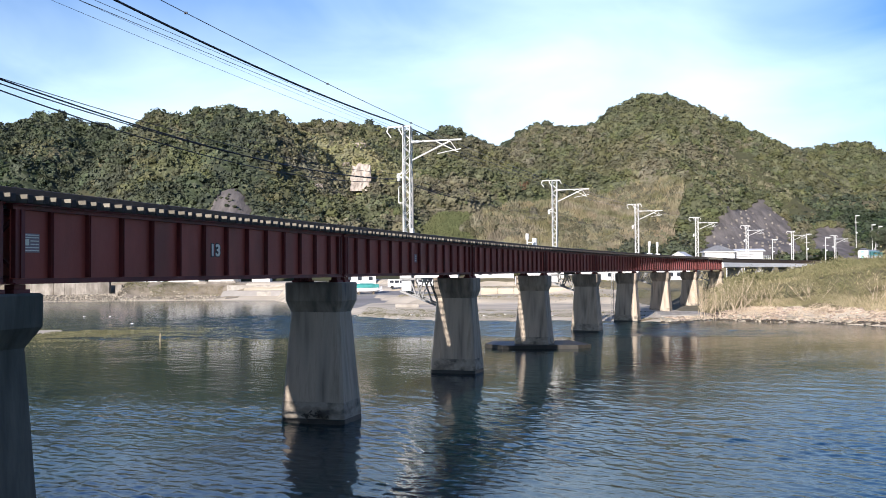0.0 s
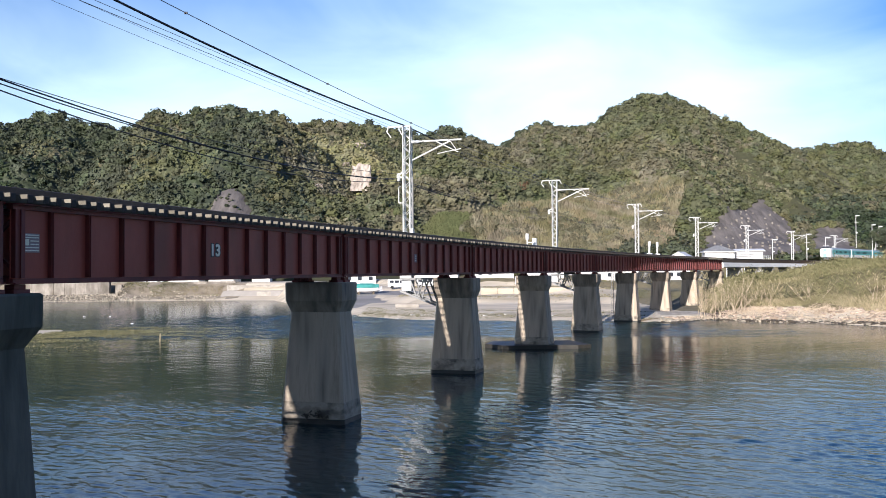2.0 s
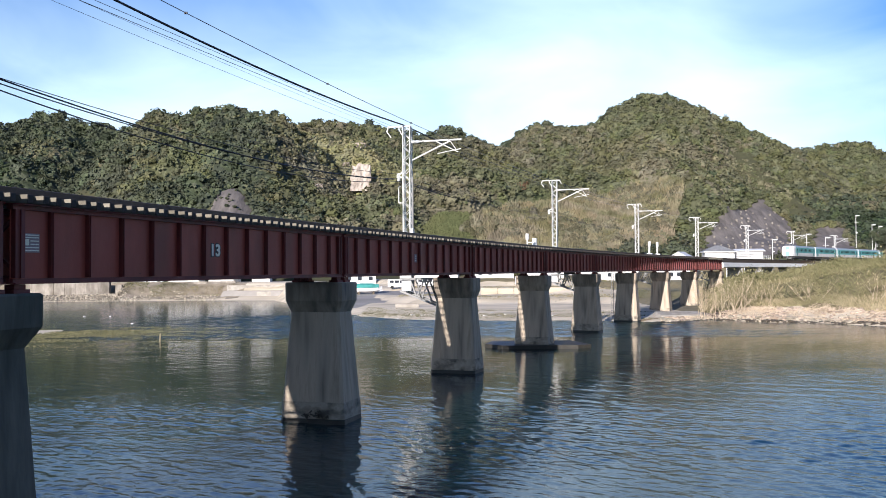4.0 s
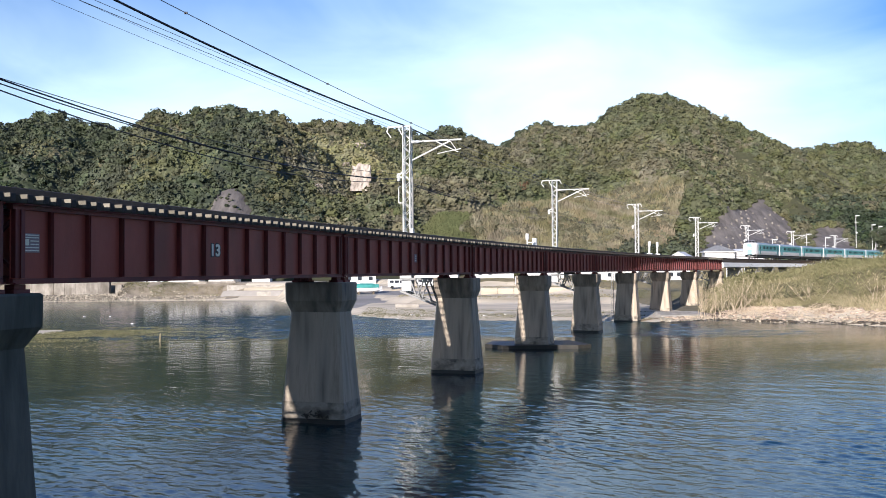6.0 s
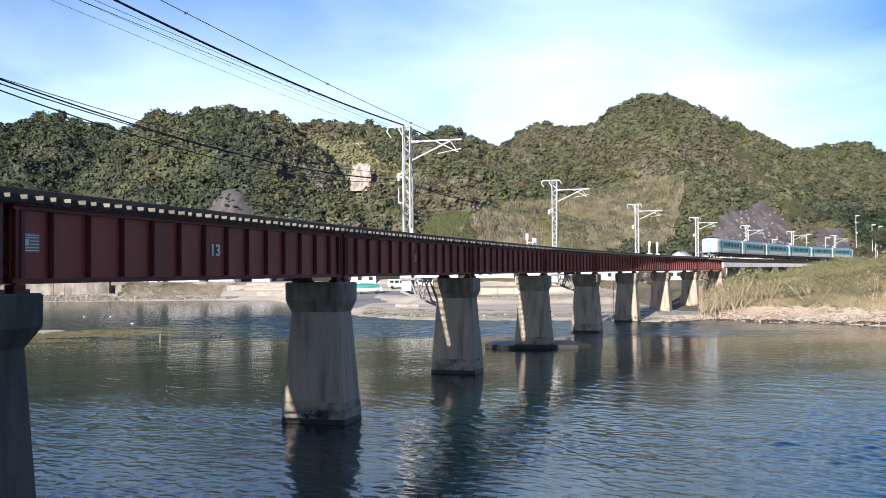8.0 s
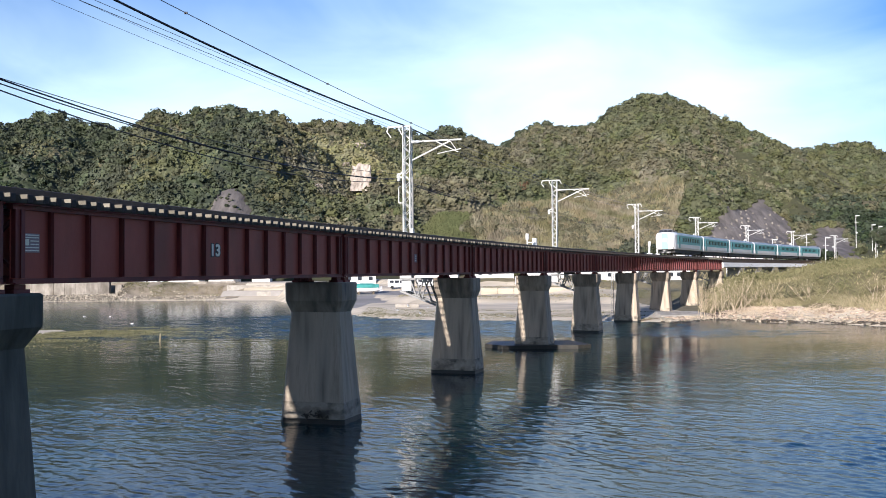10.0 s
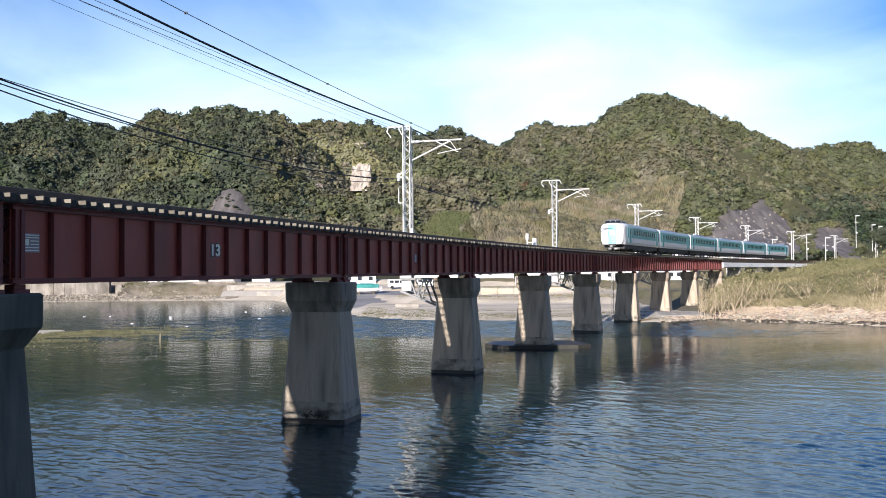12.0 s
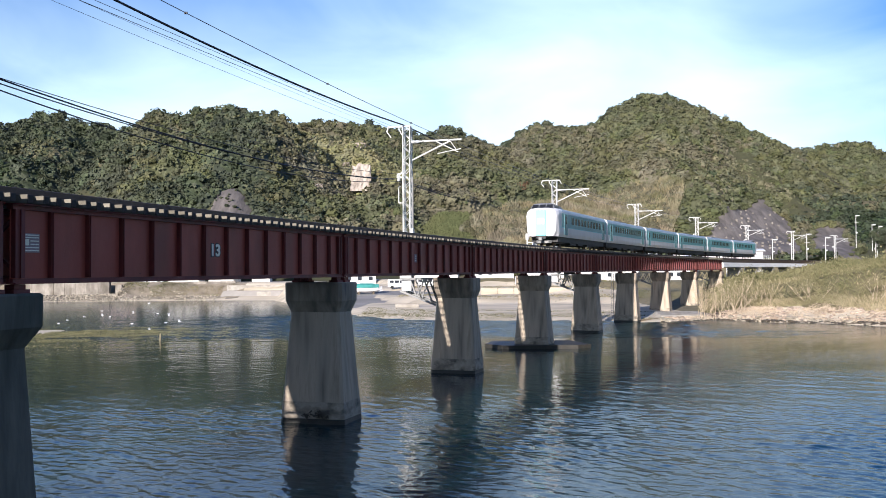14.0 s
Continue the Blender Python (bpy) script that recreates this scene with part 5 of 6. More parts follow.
def loop(points, x, k=1.0, top=1.0):
    half = [(x, y * k, 0.92 + (z - 0.92) * top) for y, z in points]
    return half + [(x, -y, z) for x, y, z in reversed(half)]


def make_car(head):
    car = empty("express_train_car", pose(0, 0, 0), "white express train driving car with teal window band" if head else "white express train coach with teal window band", "train car", "cars of the train")
    x0, x1 = -10.35, (9.6 if head else 10.35)
    shell = PROFILE + [(0.6, 3.50)]
    rings = [loop(shell, x0), loop(shell, x1)]
    if head:
        # barrel-shaped nose, narrower at its foot and shoulders
        nose = [(1.16, 0.95), (1.35, 1.35), (1.43, 2.75), (1.32, 3.14), (1.06, 3.35), (0.56, 3.45)]
        rings += [loop(nose, 10.0), loop(nose, 10.25, 0.96, 0.985), loop(nose, 10.38, 0.88, 0.955)]
    part("body", Build().rings(rings), CAR_WHITE, car)
    roof = [(1.13, 3.425), (0.6, 3.53), (0.0, 3.56), (0.0, 3.56), (-0.6, 3.53), (-1.13, 3.425), (-0.6, 3.4), (0.6, 3.4)]
    part("roof", Build().rings([[(x, y, z) for y, z in roof] for x in (x0 + 0.02, x1 - 0.3)]), CAR_ROOF, car, "light grey roof")
    for s in (1, -1):
        part("cantrail", Build().rings([[(x, s * 1.456, 3.03), (x, s * 1.37, 3.275), (x, s * 1.135, 3.43), (x, s * 1.1, 3.40), (x, s * 1.4, 3.02)] for x in (x0 + 0.25, x1 - 1.2 if head else x1 - 0.25)]), CAR_CANTRAIL, car, "blue-grey cantrail above the windows")
    pane = Build().box(-0.42, 0.42, 0, 0.012, 2.14, 2.76).mesh("window", CAR_GLASS)
    n = 10 if head else 12
    w0 = -6.9
    for side, turn in ((1, 0), (-1, 180)):
        part("window_band", Build().box(x0 + 0.15, (8.7 if head else x1 - 0.15), 0, 0.012, 1.80, 3.02), CAR_TEAL, car, "teal window band", m=pose(0, 1.45 if side > 0 else -1.462, 0))
        for k in range(n):
            part("window", pane, CAR_GLASS, car, "dark tinted window", m=pose(w0 + k * (1.2 if not head else 1.3), side * 1.462, 0, 0, 0, turn))
        for xd in ((-8.6, 8.6) if not head else (-8.6, 7.3)):
            door = part("door", Build().box(-0.42, 0.42, 0, 0.02, 1.1, 2.98), CAR_DOOR, car, "teal passenger door", m=pose(xd, side * 1.462, 0, 0, 0, turn))
            part("door_pane", Build().box(-0.2, 0.2, 0.02, 0.026, 2.1, 2.75), CAR_GLASS, door)
            for e in (-0.52, 0.52):
                part("door_post", Build().box(e - 0.04, e + 0.04, 0, 0.03, 1.1, 3.0), CAR_DOOR, door)
        part("skirt_stripe", Build().box(x0 + 0.3, x1 - 0.3, 0, 0.01, 1.74, 1.80), CAR_AQUA, car, m=pose(0, 1.45 if side > 0 else -1.46, 0))
    part("underframe", Build().box(x0 + 0.4, x1 - 0.4, -1.2, 1.2, 0.45, 0.93), CAR_UNDER, car, "dark underframe")
    for xb in (-7.2, 7.2):
        bogie = part("bogie", Build().box(-1.6, 1.6, 0.78, 0.95, 0.32, 0.62).box(-1.6, 1.6, -0.95, -0.78, 0.32, 0.62).box(-0.3, 0.3, -0.8, 0.8, 0.35, 0.6), CAR_UNDER, car, m=pose(xb, 0, 0))
        for xw in (-1.05, 1.05):
            wheel = Build().rod((0, 0.50, 0.43), (0, 0.62, 0.43), 0.43, 18).rod((0, -0.62, 0.43), (0, -0.50, 0.43), 0.43, 18).rod((0, -0.6, 0.43), (0, 0.6, 0.43), 0.08)
            part("wheelset", wheel, RAIL, bogie, m=pose(xw, 0, 0))
    for xe in ((-3.6, 0.4, 3.4)):
        part("equipment_box", Build().box(-1.1, 1.1, -1.15, 1.15, 0.28, 0.445), CAR_UNDER, car, m=pose(xe, 0, 0))
    part("gangway", Build().box(x0 - 0.26, x0 + 0.02, -0.75, 0.75, 0.9, 3.2), CAR_UNDER, car, "dark gangway bellows")
    if not head:
        part("gangway", Build().box(x1 - 0.02, x1 + 0.26, -0.75, 0.75, 0.9, 3.2), CAR_UNDER, car, "dark gangway bellows")
        part("roof_vent", Build().box(-3, 3, -0.5, 0.5, 3.545, 3.66), CAR_ROOF, car, bevel=0.04)
    else:
        # raised cab over the flat front
        cab = part("cab", Build().rings([[(6.2, 1.06, 3.36), (6.2, -1.06, 3.36), (10.0, -1.06, 3.34), (10.0, 1.06, 3.34)], [(7.2, 0.94, 3.68), (7.2, -0.94, 3.68), (9.66, -0.92, 3.78), (9.66, 0.92, 3.78)], [(7.7, 0.6, 3.82), (7.7, -0.6, 3.82), (9.3, -0.6, 3.89), (9.3, 0.6, 3.89)]]), CAR_ROOF, car, "raised grey driver's cab")
        for y in (-0.64, 0.0, 0.64):
            part("windscreen", Build().cage([(9.93, y - 0.31, 3.41), (9.68, y - 0.26, 3.75), (9.93, y + 0.31, 3.41), (9.68, y + 0.26, 3.75), (9.99, y - 0.31, 3.42), (9.74, y - 0.26, 3.76), (9.99, y + 0.31, 3.42), (9.74, y + 0.26, 3.76)]), CAB_GLASS, cab, "dark cab windscreen")
        for s in (1, -1):
            part("side_window", Build().box(8.2, 9.5, 0.97, 1.04, 3.45, 3.68).mesh("side_window", CAB_GLASS), CAB_GLASS, cab, m=pose(0, 0.0 if s > 0 else -2.01, 0))
            part("headlight", Build().rod((10.37, s * 0.95, 1.30), (10.43, s * 0.95, 1.30), 0.13, 14), CAR_LAMP, car, "round headlight")
            part("tail_lamp", Build().rod((10.37, s * 0.95, 1.05), (10.42, s * 0.95, 1.05), 0.08, 12), CAR_LAMP, car)
            part("front_panel", Build().box(10.375, 10.395, s * 0.86 - 0.34, s * 0.86 + 0.34, 1.5, 3.1), CAR_WHITE, car)
        part("gangway_door", Build().box(10.38, 10.46, -0.47, 0.47, 0.98, 3.24), CAR_AQUA, car, "pale aqua gangway door on the front", 0.03)
        part("plough", Build().rings([[(9.5, 0.7, z0), (9.5, -0.7, z0), (9.8, -0.5, z0), (9.9, 0, z0), (9.8, 0.5, z0)] for z0 in (0.35, 0.6)]), STEEL_GREY, car, "grey snow plough under the front")
        part("emblem", Build().box(10.462, 10.468, -0.3, 0.3, 2.0, 2.5), CAR_WHITE, car, "pale emblem panel")
        part("coupler_pocket", Build().box(10.2, 10.40, -0.42, 0.42, 0.72, 1.0), CAR_UNDER, car)
        part("coupler", Build().box(10.2, 10.75, -0.16, 0.16, 0.55, 0.86), STEEL_GREY, car, "grey coupler", 0.04)
    return car


lead_car = make_car(True)
coach = make_car(False)
cars = [lead_car, coach] + [copy_thing(coach, pose(0, 0, 0)) for _ in range(3)] + [copy_thing(lead_car, pose(0, 0, 0))]

# ---------- far bank ----------
ROOF_TILE = surface("grey_roof_tiles", (0.16, 0.165, 0.175), (0.24, 0.245, 0.25), 1.5, 0.7, 0.03, 5, third=(0.3, 0.3, 0.3), third_scale=0.3)
ROOF_PALE = surface("pale_metal_roof", (0.62, 0.63, 0.64), (0.74, 0.75, 0.76), 0.8, 0.5, third=(0.5, 0.5, 0.5), third_scale=0.4)
PLASTER = surface("white_plaster", (0.66, 0.64, 0.61), (0.78, 0.76, 0.73), 0.7, 0.85, 0.01, 5, third=(0.5, 0.47, 0.43), third_scale=0.25, third_amount=0.6)
PINK_PLASTER = surface("pinkish_plaster", (0.58, 0.44, 0.40), (0.66, 0.52, 0.48), 0.7, 0.85)
PANE = surface("dark_window_glass", (0.03, 0.035, 0.045), (0.05, 0.055, 0.065), 1, 0.1)
TEAL_SHEET = surface("teal_tarpaulin", (0.05, 0.25, 0.23), (0.08, 0.33, 0.30), 1.5, 0.6, 0.02, 4)
RUBBER = surface("black_rubber", (0.015, 0.015, 0.015), (0.03, 0.03, 0.03), 2, 0.8)
CAR_PAINT = surface("white_car_paint", (0.74, 0.74, 0.75), (0.80, 0.80, 0.80), 1, 0.3)
ASPHALT = surface("grey_slipway", (0.26, 0.245, 0.23), (0.34, 0.32, 0.30), 0.6, 0.9, 0.02, 5, third=(0.2, 0.185, 0.17), third_scale=0.15, third_amount=0.8)


def gz(x, y):
    return float(terrain(np.array([x], float), np.array([y], float))[0])


def house(x, y, w, d, h, rise, turn, wall, roof, label, windows=3, z=None, hip=False):
    """A gabled house: w along its ridge, d deep, its front facing the river."""
    ob = empty("house", pose(x, y, gz(x, y) - 0.2 if z is None else z, 0, 0, turn), label, "house", "houses on the far bank")
    part("wall", Build().box(-w / 2, w / 2, -d / 2, d / 2, 0, h), wall, ob)
    o = 0.5
    slope = rise / (d / 2)
    if hip:
        a, b, r = w / 2 + o, d / 2 + o, max(0.3, w / 2 - d / 2)
        part("roof", Build().cage([(-a, -b, h + 0.02), (a, -b, h + 0.02), (-a, b, h + 0.02), (a, b, h + 0.02), (-r, -0.1, h + rise), (r, -0.1, h + rise), (-r, 0.1, h + rise), (r, 0.1, h + rise)]), roof, ob)
        part("eaves", Build().box(-a, a, -b, b, h - 0.22, h + 0.016), WHITE_PAINT, ob)
    else:
        part("gable", Build().rings([[(e, -d / 2, h), (e, d / 2, h), (e, 0, h + rise)] for e in (-w / 2, w / 2)]), wall, ob)
    for sgn in () if hip else (-1, 1):
        p = [(-w / 2 - o, sgn * (d / 2 + o), h - slope * o), (w / 2 + o, sgn * (d / 2 + o), h - slope * o), (w / 2 + o, 0, h + rise), (-w / 2 - o, 0, h + rise)]
        part("roof", Build().rings([[(a, b, c + 0.02) for a, b, c in p], [(a, b, c + 0.2) for a, b, c in p]]), roof, ob)
    for k in range(windows):
        wx = -w / 2 + w * (k + 0.5) / windows
        win = part("window", Build().box(wx - 0.6, wx + 0.6, -d / 2 - 0.06, -d / 2, 1.0, 2.1), WHITE_PAINT, ob)
        part("pane", Build().box(wx - 0.52, wx + 0.52, -d / 2 - 0.075, -d / 2 - 0.061, 1.08, 2.02), PANE, win)
        if h > 4.6:
            win = part("window", Build().box(wx - 0.6, wx + 0.6, -d / 2 - 0.06, -d / 2, 3.5, 4.6), WHITE_PAINT, ob)
            part("pane", Build().box(wx - 0.52, wx + 0.52, -d / 2 - 0.075, -d / 2 - 0.061, 3.58, 4.52), PANE, win)
    return ob


def village():
    house(-65.5, 240, 7.6, 7, 5.6, 1.8, 2, PLASTER, ROOF_TILE, "white two-storey house behind the quay")
    house(-56, 241, 6.4, 7, 5.4, 1.7, -3, PLASTER, ROOF_TILE, "white two-storey house behind the quay")
    house(-46.2, 240, 4.4, 6, 5.0, 1.6, 4, PLASTER, ROOF_PALE, "narrow white house with a pale roof", 2)
    house(-84, 246, 9, 7, 3.4, 1.8, 0, PINK_PLASTER, ROOF_TILE, "low house with tiled roof behind the quay wall")
    house(-21, 236, 8, 7, 3.2, 1.7, 6, PLASTER, ROOF_TILE, "low white house by the slipway")
    house(-3.5, 246, 15, 7, 4.8, 1.8, -4, PLASTER, ROOF_PALE, "long white boathouse above the beach", 4)
    house(12, 252, 8, 7, 3.2, 1.8, 8, PLASTER, ROOF_TILE, "low white house above the beach")
    house(28, 250, 8, 7, 3.2, 1.8, -6, PLASTER, ROOF_PALE, "low pale house behind the bridge")
    house(43, 236, 7, 6, 3.0, 1.6, 10, PLASTER, ROOF_TILE, "low white house behind the bridge piers")
    house(55, 225, 6, 6, 3.0, 1.4, 14, PLASTER, ROOF_PALE, "low white house behind the bridge piers")
    # beyond the line
    house(64.5, 254, 6.5, 6, 2.2, 1.7, 62, PLASTER, ROOF_PALE, "house with a bright pale gabled roof beyond the line", 2)
    house(75.2, 257, 7.6, 6, 4.1, 1.7, -6, PLASTER, ROOF_TILE, "house with a grey hipped roof and white eaves", 3, hip=True)
    house(84.2, 259, 7.0, 5, 4.2, 0.5, -8, PLASTER, ROOF_PALE, "long low white house with a flat pale roof", 4)


village()
# added wall pieces, placed to show white through the bearing gaps in view
for wx, wy, ww in ((24.0, 240, 7.0), (36.0, 236, 5.5), (16.5, 246, 4.0)):
    thing("roadside_wall", Build().box(-ww / 2, ww / 2, 0, 0.3, gz(wx, wy) - 0.2, 6.15), CONCRETE_WHITE, pose(wx, wy, 0), "low white wall piece added behind a bearing gap", "wall", "white walls by the shore road", bevel=0.03)


def quay():
    """Pale sea wall of cast blocks, a pillar, a slipway block and loose stones below."""
    y = 220.6
    for k in range(9):
        x = -102 + k * 2.62
        thing("quay_wall", Build().box(0, 2.6, 0, 1.2, 0.9, 4.25 - 0.02 * (k % 2)), QUAY_STONE, pose(x, y + 0.03 * (k % 3), 0), "weathered pale concrete block of the quay wall", "quay wall", "blocks of the quay wall", bevel=0.05)
    thing("quay_pillar", Build().box(-0.75, 0.75, 0, 1.2, 0.9, 3.6), QUAY_STONE, pose(-76.2, 220.4, 0), "short pale concrete pillar at the quay's end", "pillar", bevel=0.06)
    for k in range(7):
        x = -74 + k * 3.4
        thing("low_wall", Build().box(0, 3.36, 0, 0.5, 2.4, 4.2), QUAY_STONE, pose(x, 227.2, 0), "low weathered concrete wall along the shore road", "low wall", "blocks of the low wall", bevel=0.04)
    thing("slipway_block", Build().rings([[(-7.6, 0, -0.3), (8.2, 0, -0.3), (8.2, 5, -0.3), (-7.6, 5, -0.3)], [(-6.4, 0.8, 2.05), (7.6, 0.8, 2.05), (7.6, 5, 2.05), (-6.4, 5, 2.05)]]), ASPHALT, pose(-44.6, 217.2, 0), "grey concrete slipway block at the shore", "slipway", kind="structure")
    thing("slipway_panel", Build().box(-1.6, 1.6, 0, 0.16, 0.35, 1.95), CONCRETE_PALE, pose(-41.6, 217.35, 0, -14, 0, 0), "pale patched panel on the slipway", "panel", bevel=0.02)
    thing("parapet", Build().box(-7, 8, 0, 0.5, 1.9, 3.3), CONCRETE_PALE, pose(-44.2, 222.3, 0), "pale parapet above the slipway", "parapet", kind="structure", bevel=0.04)
    rng = np.random.default_rng(12)
    n = 1400
    x = np.concatenate([rng.uniform(-100, -52, 1000), rng.uniform(-86, -74, 400)])
    yy = np.interp(x, SHORE_X, SHORE_Y) + rng.uniform(0.5, 9, n)
    r = rng.uniform(0.06, 0.28, n)
    v, f = scatter(STONES, np.stack([x, yy, terrain(x, yy) + r * 0.3], 1), r, rng.uniform(0.6, 1, n), rng.uniform(0, 6, n), rng)
    tagged(new("shore_stones", raw_mesh("shore_stones", v, f, STONE)), "pale rounded stones along the far shore", "stones", kind="stuff")
    # stones and driftwood on the near bank
    n = 900
    x = rng.uniform(27, 66, n)
    yy = np.interp(x, SHORE_X, SHORE_Y) + rng.normal(1.4, 1.0, n)
    r = rng.uniform(0.05, 0.2, n) * (1 + 1.2 * (rng.random(n) < 0.05))
    v, f = scatter(STONES, np.stack([x, yy, terrain(x, yy) + r * 0.2], 1), r, rng.uniform(0.5, 0.9, n), rng.uniform(0, 6, n), rng)
    tagged(new("bank_stones", raw_mesh("bank_stones", v, f, STONE)), "beige stones and clods at the water's edge", "stones", kind="stuff")
    # dark undercut edge and pale clods above it
    for name, mt, n, lo, hi, r0, r1, lift, label in (("bank_mud", MUD, 1300, -0.25, 0.5, 0.08, 0.3, 0.02, "dark wet mud along the bank's undercut edge"), ("bank_clods", CLOD, 2600, 0.8, 9.0, 0.06, 0.34, 0.1, "pinkish beige clods of earth on the bank")):
        x = rng.uniform(27, 74, n)
        yy = np.interp(x, SHORE_X, SHORE_Y) + rng.uniform(lo, hi, n)
        ok = (name == "bank_mud") | (rough(x, yy, 3, 93, 2) > -0.05)
        x, yy = x[ok], yy[ok]
        r = rng.uniform(r0, r1, len(x)) ** 1.5 / r1 ** 0.5
        v, f = scatter(STONES, np.stack([x, yy, terrain(x, yy) + r * lift], 1), r, rng.uniform(0.5, 0.9, len(x)), rng.uniform(0, 6, len(x)), rng)
        tagged(new(name, raw_mesh(name, v, f, mt)), label, "earth", kind="stuff")


def stone_shapes():
    out = []
    for k in range(5):
        bm = bmesh.new()
        bmesh.ops.create_icosphere(bm, subdivisions=1, radius=1)
        for v in bm.verts:
            v.co *= 1 + 0.45 * noise.noise(v.co * 1.3 + Vector((k * 3.1, 1, 2)))
        bm.verts.ensure_lookup_table()
        out.append((np.array([tuple(v.co) for v in bm.verts]), np.array([[v.index for v in f.verts] for f in bm.faces])))
        bm.free()
    return out


STONES = stone_shapes()


def beach_growth():
    p = in_area(6000, -8, 38, 150, 232, lambda x, y: (rough(x, y * 2, 9, 83, 2) > 0.0) & (shore_gap(x, y) > 31), RNG)
    v, f = blades(6000, p, 0.35 + 0 * p[0], 0.14, 0.5, RNG)
    tagged(new("beach_grass", raw_mesh("beach_grass", v, f, PAMPAS)), "sparse dry grass on the beach terraces", "grass", kind="stuff")
    p = in_area(5000, -14, 24, 121, 140, lambda x, y: (shore_gap(x, y) > 0.3) & (shore_gap(x, y) < 7) & (rough(x, y * 2, 7, 85, 2) > -0.1), RNG)
    v, f = blades(5000, p, 0.12 + 0 * p[0], 0.12, 1.2, RNG)
    tagged(new("tide_weed", raw_mesh("tide_weed", v, f, WEED)), "yellow-green weed along the beach's waterline", "weed", kind="stuff")
    own = np.random.default_rng(41)
    p = in_area(12000, -12, 30, 119, 152, lambda x, y: (shore_gap(x, y) > 0.5) & (shore_gap(x, y) < 15) & (rough(x * 0.4, y * 1.6, 5, 86, 2) > 0.02), own)
    v, f = blades(12000, p, 0.16 + 0 * p[0], 0.12, 0.8, own)
    tagged(new("beach_sedge", raw_mesh("beach_sedge", v, f, WEED)), "low olive sedge in bands above the waterline", "sedge", kind="stuff")


beach_growth()
quay()


def weed_flat():
    rng = np.random.default_rng(3)
    n = 34000
    x, y = rng.normal(-39, 7, n), rng.normal(99, 7, n)
    ok = (np.abs(x + 40) < 18) & (rough(x, y * 2.0, 6, 91, 3) > -0.1)
    x, y = x[ok], y[ok]
    v, f = blades(len(x), (x, y), 0.16 + 0 * x, 0.16, 0.9, rng)
    v[:, 2] -= np.repeat(terrain(x, y), 4)
    tagged(new("waterweed", raw_mesh("waterweed", v, f, WEED)), "yellow-green waterweed breaking the river's surface", "waterweed", kind="stuff")
    n = 1500
    x, y = rng.normal(-22, 9, n), rng.normal(88, 7, n)
    r = rng.uniform(0.04, 0.13, n)
    v, f = scatter(STONES, np.stack([x, y, 0 * x], 1), r, rng.uniform(0.2, 0.4, n), rng.uniform(0, 6, n), rng)
    tagged(new("weed_tufts", raw_mesh("weed_tufts", v, f, WEED)), "dark scattered weed tufts in shallow water", "waterweed", kind="stuff")
    thing("stake", Build().rod((0, 0, -0.8), (0.05, 0, 0.75), 0.06), REED, pose(-26.7, 88.5, 0), "pale wooden stake standing in the shallows", "stake")


weed_flat()


def van(x, y, turn):
    z = gz(x, y)
    car = empty("van", pose(x, y, z, 0, 0, turn), "white parked van on the shore", "van")
    half = [(-2.2, 0.3), (2.2, 0.3), (2.25, 0.95), (1.6, 1.15), (1.15, 1.85), (-2.15, 1.9)]
    part("body", Build().rings([[(a, s, b) for a, b in half] for s in (-0.8, 0.8)]), CAR_PAINT, car, bevel=0.05)
    for s in (-1, 1):
        for k in (-1.5, -0.4, 0.6):
            part("window", Build().box(k - 0.42, k + 0.42, s * 0.81 - 0.012, s * 0.81 + 0.012, 1.15, 1.65), PANE, car)
    for a in (-1.4, 1.4):
        for s in (-0.72, 0.72):
            part("wheel", Build().rod((a, s - 0.1, 0.32), (a, s + 0.1, 0.32), 0.32, 14), RUBBER, car)


